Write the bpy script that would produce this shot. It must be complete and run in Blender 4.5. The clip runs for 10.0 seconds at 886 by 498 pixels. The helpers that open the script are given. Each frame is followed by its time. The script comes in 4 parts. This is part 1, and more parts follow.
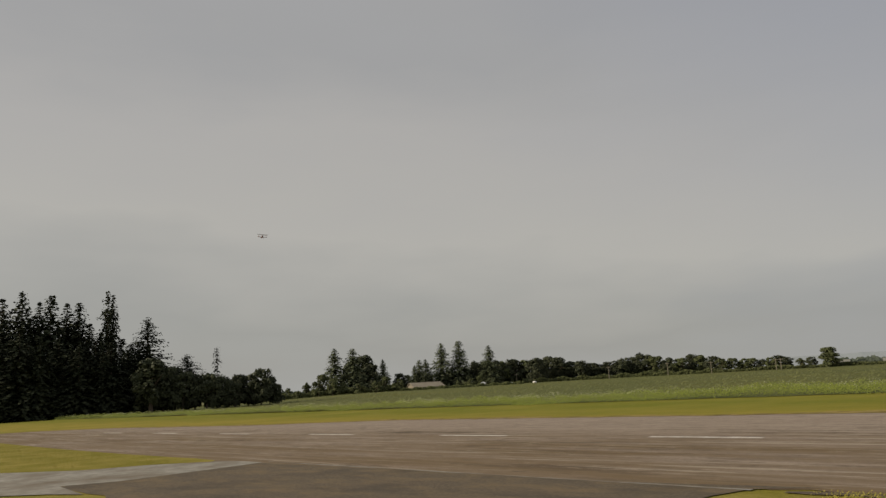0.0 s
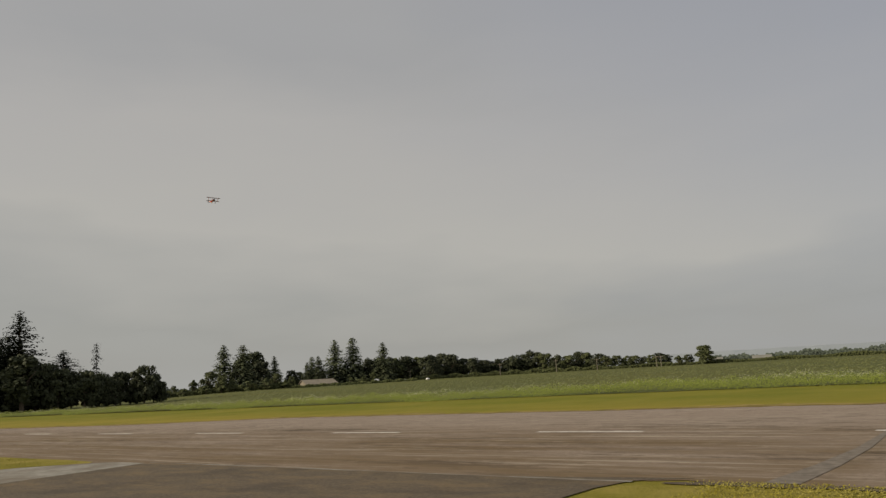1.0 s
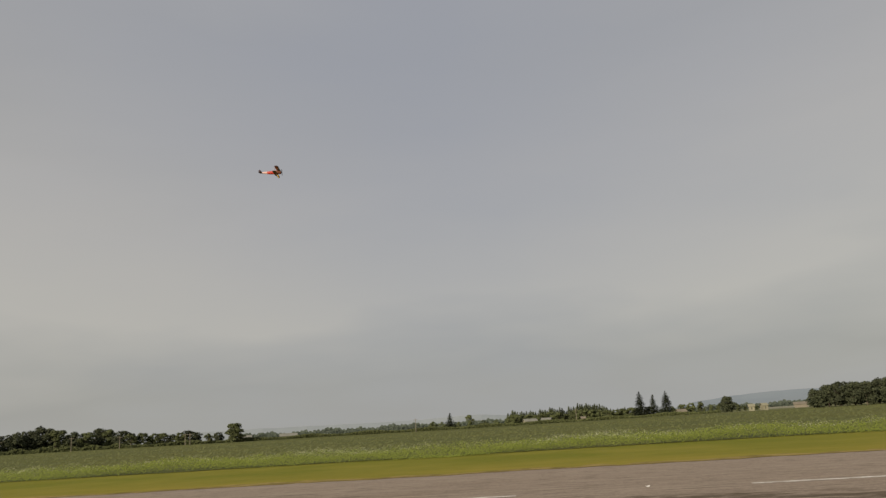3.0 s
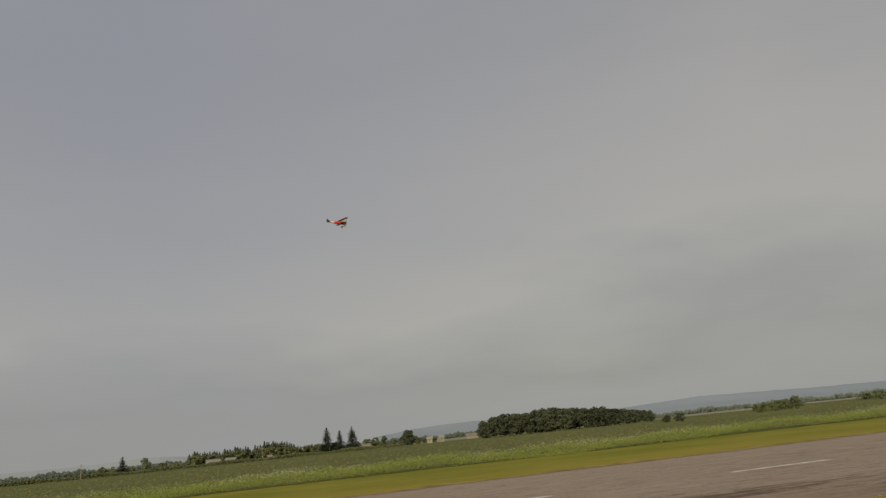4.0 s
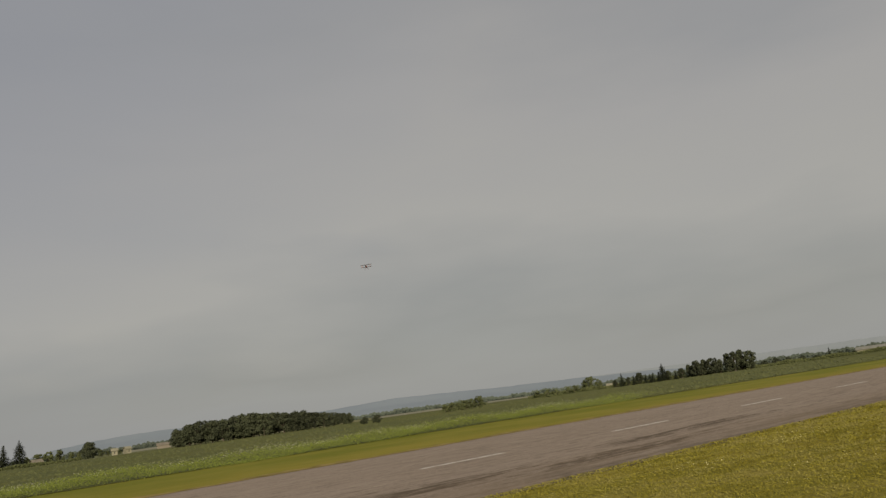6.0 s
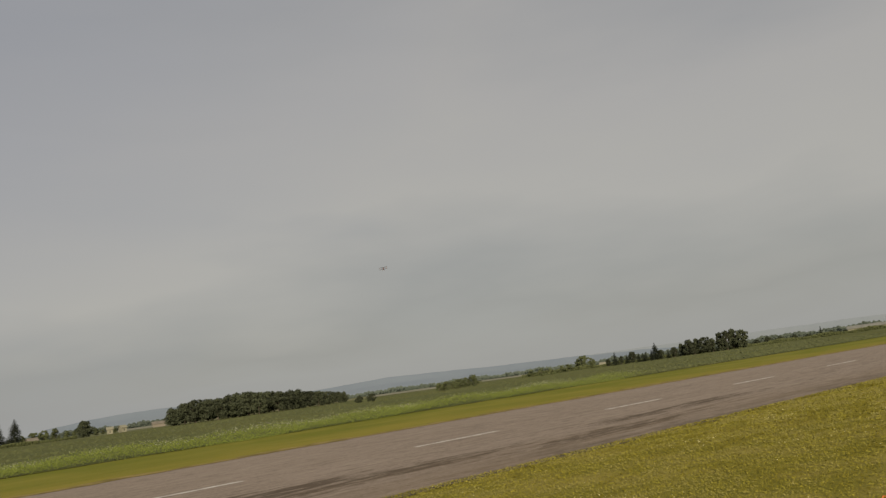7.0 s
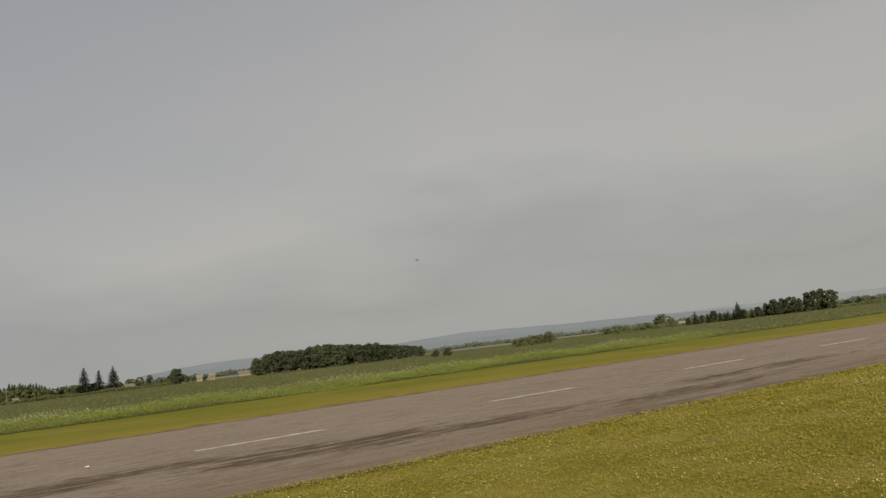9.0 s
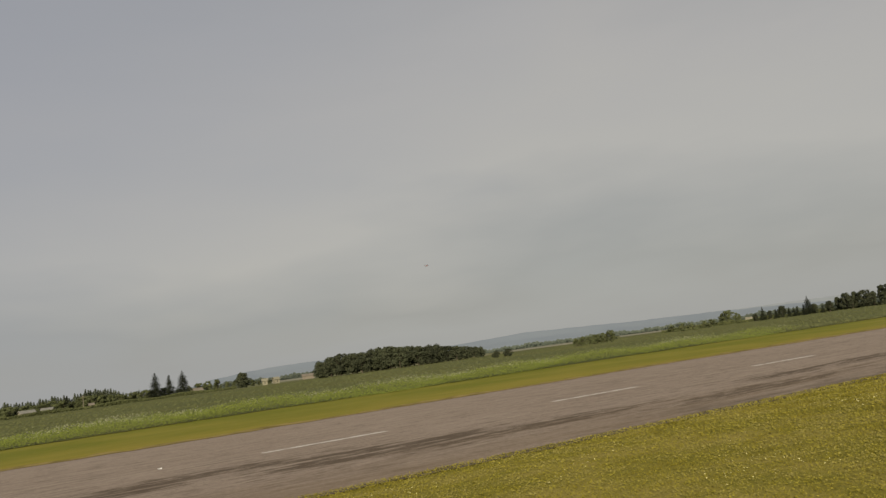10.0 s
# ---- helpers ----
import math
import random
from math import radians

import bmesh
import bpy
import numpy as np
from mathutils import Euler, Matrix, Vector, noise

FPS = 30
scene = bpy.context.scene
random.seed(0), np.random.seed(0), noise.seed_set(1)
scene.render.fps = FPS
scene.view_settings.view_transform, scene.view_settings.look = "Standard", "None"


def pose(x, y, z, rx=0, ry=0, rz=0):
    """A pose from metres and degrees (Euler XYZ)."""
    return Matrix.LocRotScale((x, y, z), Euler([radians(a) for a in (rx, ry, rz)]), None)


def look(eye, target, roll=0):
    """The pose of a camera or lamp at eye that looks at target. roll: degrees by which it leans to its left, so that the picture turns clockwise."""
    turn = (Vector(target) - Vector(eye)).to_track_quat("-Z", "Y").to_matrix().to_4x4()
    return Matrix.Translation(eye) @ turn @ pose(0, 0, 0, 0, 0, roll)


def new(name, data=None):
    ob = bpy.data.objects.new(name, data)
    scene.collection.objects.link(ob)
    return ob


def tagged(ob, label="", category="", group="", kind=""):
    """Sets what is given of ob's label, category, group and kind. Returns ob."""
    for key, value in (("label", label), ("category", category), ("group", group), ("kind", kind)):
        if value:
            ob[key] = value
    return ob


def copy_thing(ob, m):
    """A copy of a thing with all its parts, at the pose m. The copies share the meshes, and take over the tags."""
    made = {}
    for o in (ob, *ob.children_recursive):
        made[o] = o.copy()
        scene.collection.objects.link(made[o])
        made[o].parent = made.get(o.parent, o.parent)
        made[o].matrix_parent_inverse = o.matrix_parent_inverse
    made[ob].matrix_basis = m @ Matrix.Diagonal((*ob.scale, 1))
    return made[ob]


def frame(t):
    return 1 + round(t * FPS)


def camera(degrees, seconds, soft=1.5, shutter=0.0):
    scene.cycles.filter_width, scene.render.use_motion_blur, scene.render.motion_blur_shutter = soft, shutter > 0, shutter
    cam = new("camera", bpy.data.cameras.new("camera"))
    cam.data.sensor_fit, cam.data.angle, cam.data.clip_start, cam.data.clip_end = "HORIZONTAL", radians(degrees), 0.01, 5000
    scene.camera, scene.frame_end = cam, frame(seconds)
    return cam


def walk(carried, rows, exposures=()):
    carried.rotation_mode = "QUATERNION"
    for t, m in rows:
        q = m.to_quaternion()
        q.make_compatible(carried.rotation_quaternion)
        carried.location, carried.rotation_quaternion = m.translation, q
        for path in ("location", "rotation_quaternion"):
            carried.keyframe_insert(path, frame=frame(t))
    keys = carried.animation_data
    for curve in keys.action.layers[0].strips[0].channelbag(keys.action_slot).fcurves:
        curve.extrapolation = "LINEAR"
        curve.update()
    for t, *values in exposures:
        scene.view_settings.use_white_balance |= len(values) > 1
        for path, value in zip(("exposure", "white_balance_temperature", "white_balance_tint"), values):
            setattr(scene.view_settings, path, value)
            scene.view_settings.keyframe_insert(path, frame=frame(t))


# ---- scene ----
CAM = (0.0, 0.0, 1.75)
# seconds, heading to the right of the runway's normal, tilt up, lean
AIM = [(0, -47.27, 10.20, -3.46), (0.5, -44.49, 9.94, -3.45), (1, -39.44, 9.50, -3.60), (1.5, -35.23, 9.24, -3.86),
       (2, -27.38, 10.33, -3.37), (2.3, -22.27, 10.05, -3.65), (2.5, -18.49, 10.31, -3.69), (3, -5.71, 12.98, -3.61),
       (3.2, -0.22, 14.13, -3.90), (4.3, 22.52, 12.90, -6.04), (4.5, 25.70, 12.22, -5.86), (5, 32.96, 12.12, -5.90),
       (5.5, 37.16, 12.50, -6.54), (6, 39.27, 11.48, -7.78), (7.5, 39.19, 9.42, -7.84), (8, 37.63, 8.57, -8.11),
       (8.5, 34.80, 6.12, -6.39), (9, 33.37, 7.39, -6.67), (9.5, 31.35, 8.19, -7.42), (10, 29.07, 7.99, -7.52)]


def aim(yaw, tilt, lean):
    y, p = radians(yaw), radians(tilt)
    way = Vector((math.sin(y) * math.cos(p), math.cos(y) * math.cos(p), math.sin(p)))
    return look(CAM, Vector(CAM) + 100 * way, lean)


cam = camera(60, 10.0, soft=1.4)
walk(cam, [(t, aim(y, p, r)) for t, y, p, r in AIM],
     [(0.0, 0.10), (2.5, 0.16), (3.2, 0.12), (4.3, -0.12), (5.5, -0.14), (6.0, -0.11), (7.5, 0.04), (8.5, 0.03), (9.0, 0.09), (10.0, 0.11)])

# ---- sky and sun ----
SUN_EL, SUN_AZ = 22.0, 215.0   # degrees; azimuth clockwise from the runway's normal


def math_node(nt, op, a, b=None, clamp=False):
    n = nt.nodes.new("ShaderNodeMath")
    n.operation, n.use_clamp = op, clamp
    for i, v in enumerate((a, b)):
        if v is None:
            continue
        if isinstance(v, (int, float)):
            n.inputs[i].default_value = v
        else:
            nt.links.new(v, n.inputs[i])
    return n.outputs[0]


def mix_node(nt, fac, a, b, kind="MIX"):
    n = nt.nodes.new("ShaderNodeMix")
    n.data_type, n.blend_type = "RGBA", kind
    for i, v in ((0, fac), (6, a), (7, b)):
        if isinstance(v, (int, float)):
            n.inputs[i].default_value = v
        elif isinstance(v, tuple):
            n.inputs[i].default_value = (*v, 1)
        else:
            nt.links.new(v, n.inputs[i])
    return n.outputs[2]


def ramp_node(nt, fac, stops):
    n = nt.nodes.new("ShaderNodeValToRGB")
    while len(n.color_ramp.elements) < len(stops):
        n.color_ramp.elements.new(0.5)
    for e, (p, c) in zip(n.color_ramp.elements, stops):
        e.position, e.color = p, (*(c if isinstance(c, tuple) else (c, c, c)), 1)
    nt.links.new(fac, n.inputs[0])
    return n.outputs[0]


def noise_node(nt, vec, scale, detail=3.0, rough=0.55, stretch=None, at=(0, 0, 0)):
    if stretch or at != (0, 0, 0):
        mp = nt.nodes.new("ShaderNodeMapping")
        mp.inputs["Scale"].default_value = stretch or (1, 1, 1)
        mp.inputs["Location"].default_value = at
        nt.links.new(vec, mp.inputs[0])
        vec = mp.outputs[0]
    n = nt.nodes.new("ShaderNodeTexNoise")
    n.inputs["Scale"].default_value, n.inputs["Detail"].default_value, n.inputs["Roughness"].default_value = scale, detail, rough
    nt.links.new(vec, n.inputs["Vector"])
    return n.outputs["Fac"]


def make_world():
    w = bpy.data.worlds.new("sky")
    scene.world = w
    w.use_nodes = True
    nt = w.node_tree
    bg = nt.nodes["Background"]
    sky = nt.nodes.new("ShaderNodeTexSky")
    sky.sky_type, sky.sun_disc = "NISHITA", False
    sky.sun_elevation, sky.sun_rotation = radians(SUN_EL), radians(SUN_AZ)
    sky.dust_density = 3.0
    clear = mix_node(nt, 1.0, sky.outputs[0], (0.07, 0.07, 0.07), "MULTIPLY")
    tc = nt.nodes.new("ShaderNodeTexCoord").outputs["Generated"]
    sep = nt.nodes.new("ShaderNodeSeparateXYZ")
    nt.links.new(tc, sep.inputs[0])
    soft = noise_node(nt, tc, 1.6, 4, 0.5, (1.0, 1.0, 3.2), (0.3, 0.1, 0.0))
    fine = noise_node(nt, tc, 4.5, 5, 0.55, (1.0, 1.0, 4.5), (1.7, 0.4, 0.2))
    h = math_node(nt, "ADD", sep.outputs[2], math_node(nt, "MULTIPLY", math_node(nt, "SUBTRACT", soft, 0.5), 0.4))
    h = math_node(nt, "ADD", h, math_node(nt, "MULTIPLY", math_node(nt, "SUBTRACT", fine, 0.5), 0.07))
    veil = ramp_node(nt, h, [(0.0, (0.375, 0.374, 0.356)), (0.07, (0.346, 0.342, 0.322)), (0.2, (0.446, 0.428, 0.392)),
                             (0.32, (0.424, 0.408, 0.386)), (0.45, (0.36, 0.355, 0.35)), (0.7, (0.38, 0.38, 0.385)), (1.0, (0.42, 0.42, 0.42))])
    # a thinner stretch of the veil where blue shows through
    d = nt.nodes.new("ShaderNodeVectorMath")
    d.operation = "DISTANCE"
    nt.links.new(tc, d.inputs[0])
    d.inputs[1].default_value = (-0.12, 0.86, 0.46)
    gap = math_node(nt, "ADD", d.outputs["Value"], math_node(nt, "MULTIPLY", math_node(nt, "SUBTRACT", soft, 0.5), 0.9))
    gap = ramp_node(nt, gap, [(0.05, 0.75), (0.62, 0.0)])
    veil = mix_node(nt, gap, veil, (0.30, 0.312, 0.352))
    nt.links.new(mix_node(nt, 0.12, veil, clear), bg.inputs[0])
    bg.inputs[1].default_value = 1.0


make_world()
sun = new("sun", bpy.data.lights.new("sun", "SUN"))
sun.data.energy, sun.data.angle, sun.data.color = 4.3, radians(3.0), (1.0, 0.87, 0.67)
_e, _a = radians(SUN_EL), radians(SUN_AZ)
sun.matrix_world = look((60 * math.sin(_a) * math.cos(_e), 60 * math.cos(_a) * math.cos(_e), 60 * math.sin(_e)), (0, 0, 0))


# ---- materials ----
def material(name, build, rough=0.9, bump=None, spec=0.3):
    m = bpy.data.materials.new(name)
    m.use_nodes = True
    nt = m.node_tree
    bsdf = nt.nodes["Principled BSDF"]
    bsdf.inputs["Roughness"].default_value = rough
    bsdf.inputs["Specular IOR Level"].default_value = spec
    tc = nt.nodes.new("ShaderNodeTexCoord").outputs["Object"]
    col = build(nt, tc)
    if isinstance(col, tuple):
        bsdf.inputs["Base Color"].default_value = (*col, 1)
    else:
        nt.links.new(col, bsdf.inputs["Base Color"])
    if bump:
        scale, strength, dist = bump
        b = nt.nodes.new("ShaderNodeBump")
        b.inputs["Strength"].default_value, b.inputs["Distance"].default_value = strength, dist
        nt.links.new(noise_node(nt, tc, scale, 4, 0.65), b.inputs["Height"])
        nt.links.new(b.outputs[0], bsdf.inputs["Normal"])
    return m


def two_tone(a, b, scale, c=None, scale2=0.15):
    def build(nt, tc):
        col = mix_node(nt, ramp_node(nt, noise_node(nt, tc, scale, 4), [(0.35, 0.0), (0.65, 1.0)]), a, b)
        if c:
            col = mix_node(nt, ramp_node(nt, noise_node(nt, tc, scale2, 3), [(0.4, 0.0), (0.68, 1.0)]), col, c)
        return col
    return build


def leafy(a, b, vary=0.35):
    """Foliage: tone by clump and by tree."""
    def build(nt, tc):
        geo = nt.nodes.new("ShaderNodeNewGeometry").outputs["Random Per Island"]
        info = nt.nodes.new("ShaderNodeObjectInfo").outputs["Random"]
        col = mix_node(nt, geo, a, b)
        dark = math_node(nt, "SUBTRACT", 1.0 + vary * 0.4, math_node(nt, "MULTIPLY", info, vary))
        n = nt.nodes.new("ShaderNodeVectorMath")
        n.operation = "SCALE"
        nt.links.new(col, n.inputs[0])
        nt.links.new(dark, n.inputs[3])
        return n.outputs[0]
    return build


def runway_colour(nt, tc):
    sep = nt.nodes.new("ShaderNodeSeparateXYZ")
    nt.links.new(tc, sep.inputs[0])
    x, y = sep.outputs[0], sep.outputs[1]

    def times(*v):
        out = v[0]
        for q in v[1:]:
            out = math_node(nt, "MULTIPLY", out, q)
        return out

    def over(edge, soft, var):
        """1 where var is past the edge, fading over soft metres (soft below 0: on the low side)."""
        return math_node(nt, "MULTIPLY", math_node(nt, "SUBTRACT", var, edge), 1.0 / soft, True)

    grain = noise_node(nt, tc, 9.0, 6, 0.75)
    base = mix_node(nt, ramp_node(nt, grain, [(0.34, 0.0), (0.66, 1.0)]), (0.158, 0.123, 0.093), (0.315, 0.251, 0.198))
    mottle = ramp_node(nt, noise_node(nt, tc, 0.8, 5, 0.6, (0.3, 1.0, 1.0)), [(0.3, 0.0), (0.7, 1.0)])
    base = mix_node(nt, times(mottle, 0.5), base, (0.284, 0.229, 0.186))
    # the old surface west of the seam is browner on its near half
    brown = ramp_node(nt, noise_node(nt, tc, 0.5, 5, 0.65, (0.2, 1.6, 1.0)), [(0.36, 0.15), (0.6, 1.0)])
    base = mix_node(nt, times(over(-2.6, -0.5, x), over(23.0, -5.0, y), brown, 0.95), base, (0.130, 0.088, 0.043))
    # pale scuffs and dark tyre streaks along the runway, fine and broad
    pale = ramp_node(nt, noise_node(nt, tc, 2.4, 5, 0.6, (0.045, 1.5, 1.0), (3.1, 0, 0)), [(0.565, 0.0), (0.605, 1.0)])
    base = mix_node(nt, times(pale, math_node(nt, "ADD", 0.3, times(over(-2.6, -0.5, x), 0.4))), base, (0.335, 0.285, 0.223))
    rough = math_node(nt, "MULTIPLY", math_node(nt, "SUBTRACT", noise_node(nt, tc, 2.6, 8, 0.75, (0.5, 1.0, 1.0), (4.0, 0, 0)), 0.5), 0.55)
    broad = ramp_node(nt, noise_node(nt, tc, 0.22, 3, 0.5, (0.5, 1.4, 1.0), (2.0, 1.1, 0)), [(0.38, 0.1), (0.6, 1.0)])
    streak = math_node(nt, "ADD", rough, noise_node(nt, tc, 3.4, 8, 0.72, (0.10, 1.0, 1.0), (0.0, 7.3, 0)))
    streak = ramp_node(nt, streak, [(0.52, 0.0), (0.58, 1.0)])
    base = mix_node(nt, times(streak, broad, over(27.0, -4.0, y), math_node(nt, "ADD", 0.45, times(over(-2.6, -0.5, x), 0.35))), base, (0.079, 0.057, 0.038))
    worn = ramp_node(nt, noise_node(nt, tc, 3.0, 8, 0.78, (0.35, 1.2, 1.0), (6.0, 3.0, 0)), [(0.53, 0.0), (0.60, 1.0)])
    base = mix_node(nt, times(worn, 0.6), base, (0.105, 0.080, 0.055))
    fleck = ramp_node(nt, noise_node(nt, tc, 3.6, 8, 0.76, (0.22, 1.0, 1.0), (1.0, 9.0, 0)), [(0.56, 0.0), (0.63, 1.0)])
    base = mix_node(nt, times(fleck, 0.5), base, (0.37, 0.305, 0.235))
    # oil and rubber stains: middle, length and width of each
    spots = None
    for cx, cy, rx, ry in ((6.6, 15.2, 3.4, 1.5), (2.6, 17.0, 3.4, 1.0), (10.2, 14.6, 4.0, 0.9), (16.0, 13.5, 4.5, 0.7), (0.8, 16.2, 2.2, 0.6), (-2.0, 15.2, 1.7, 0.6), (-0.8, 17.0, 2.0, 0.5),
                           (-11.0, 12.6, 3.0, 0.4), (-24.0, 20.8, 3.5, 0.5), (22.0, 15.5, 5.0, 0.7)):
        dx = times(math_node(nt, "SUBTRACT", x, cx), 1.0 / rx)
        dy = times(math_node(nt, "SUBTRACT", y, cy), 1.0 / ry)
        e = math_node(nt, "SUBTRACT", 1.0, math_node(nt, "SQRT", math_node(nt, "ADD", times(dx, dx), times(dy, dy))))
        spots = e if spots is None else math_node(nt, "MAXIMUM", spots, e)
    torn = math_node(nt, "ADD", math_node(nt, "MULTIPLY", noise_node(nt, tc, 1.7, 9, 0.78, (0.22, 1.8, 1.0), (5.0, 2.2, 0)), 1.7),
                     math_node(nt, "MULTIPLY", noise_node(nt, tc, 5.0, 6, 0.7, (0.35, 1.0, 1.0), (1.0, 2.2, 0)), 0.7))
    stain = math_node(nt, "ADD", math_node(nt, "MULTIPLY", math_node(nt, "MINIMUM", math_node(nt, "MAXIMUM", spots, -0.5), 0.45), 0.34), torn)
    stain = ramp_node(nt, math_node(nt, "SUBTRACT", stain, 0.7), [(0.53, 0.0), (0.68, 1.0)])
    base = mix_node(nt, times(stain, 0.88), base, (0.069, 0.048, 0.028))
    base = mix_node(nt, times(over(15.2, -3.2, y), brown, 0.6), base, (0.148, 0.104, 0.058))
    rim = ramp_node(nt, math_node(nt, "ADD", rough, noise_node(nt, tc, 1.6, 9, 0.74, (0.2, 1.0, 1.0), (9.0, 0.4, 0))), [(0.42, 0.0), (0.58, 1.0)])
    base = mix_node(nt, times(rim, over(9.0, 4.0, x), over(13.2, -1.6, y), 0.6), base, (0.061, 0.050, 0.037))
    return base


def turf(a, b, c, s1, s2):
    def build(nt, tc):
        col = mix_node(nt, ramp_node(nt, noise_node(nt, tc, s1, 5, 0.7), [(0.3, 0.0), (0.7, 1.0)]), a, b)
        return mix_node(nt, ramp_node(nt, noise_node(nt, tc, s2, 4, 0.6), [(0.42, 0.0), (0.66, 1.0)]), col, c)
    return build


def taxi_colour(nt, tc):
    """Old dark asphalt with sand, moss and loose grit lying on it."""
    col = mix_node(nt, ramp_node(nt, noise_node(nt, tc, 14.0, 6, 0.75), [(0.32, 0.0), (0.68, 1.0)]), (0.058, 0.046, 0.032), (0.150, 0.119, 0.084))
    sand = ramp_node(nt, noise_node(nt, tc, 1.1, 7, 0.72, (0.7, 1.3, 1.0)), [(0.46, 0.0), (0.62, 1.0)])
    col = mix_node(nt, math_node(nt, "MULTIPLY", sand, 0.65), col, (0.165, 0.120, 0.068))
    wet = ramp_node(nt, noise_node(nt, tc, 0.55, 7, 0.7, (1.0, 1.6, 1.0), (4.0, 1.0, 0)), [(0.50, 0.0), (0.62, 1.0)])
    col = mix_node(nt, math_node(nt, "MULTIPLY", wet, 0.5), col, (0.052, 0.043, 0.033))
    grit = ramp_node(nt, noise_node(nt, tc, 30.0, 3, 0.6), [(0.66, 0.0), (0.72, 1.0)])
    return mix_node(nt, math_node(nt, "MULTIPLY", grit, 0.5), col, (0.26, 0.22, 0.16))


def verge_colour(nt, tc):
    """Mown verge, drier and yellower towards the asphalt."""
    sep = nt.nodes.new("ShaderNodeSeparateXYZ")
    nt.links.new(tc, sep.inputs[0])
    col = turf((0.125, 0.135, 0.012), (0.168, 0.168, 0.018), (0.205, 0.185, 0.027), 2.5, 0.14)(nt, tc)
    dry = math_node(nt, "MULTIPLY", math_node(nt, "SUBTRACT", 38.0, sep.outputs[1]), 0.11, True)
    patch = ramp_node(nt, noise_node(nt, tc, 0.5, 5, 0.65, (0.3, 1.0, 1.0)), [(0.35, 0.25), (0.65, 1.0)])
    return mix_node(nt, math_node(nt, "MULTIPLY", dry, patch), col, (0.26, 0.205, 0.035))


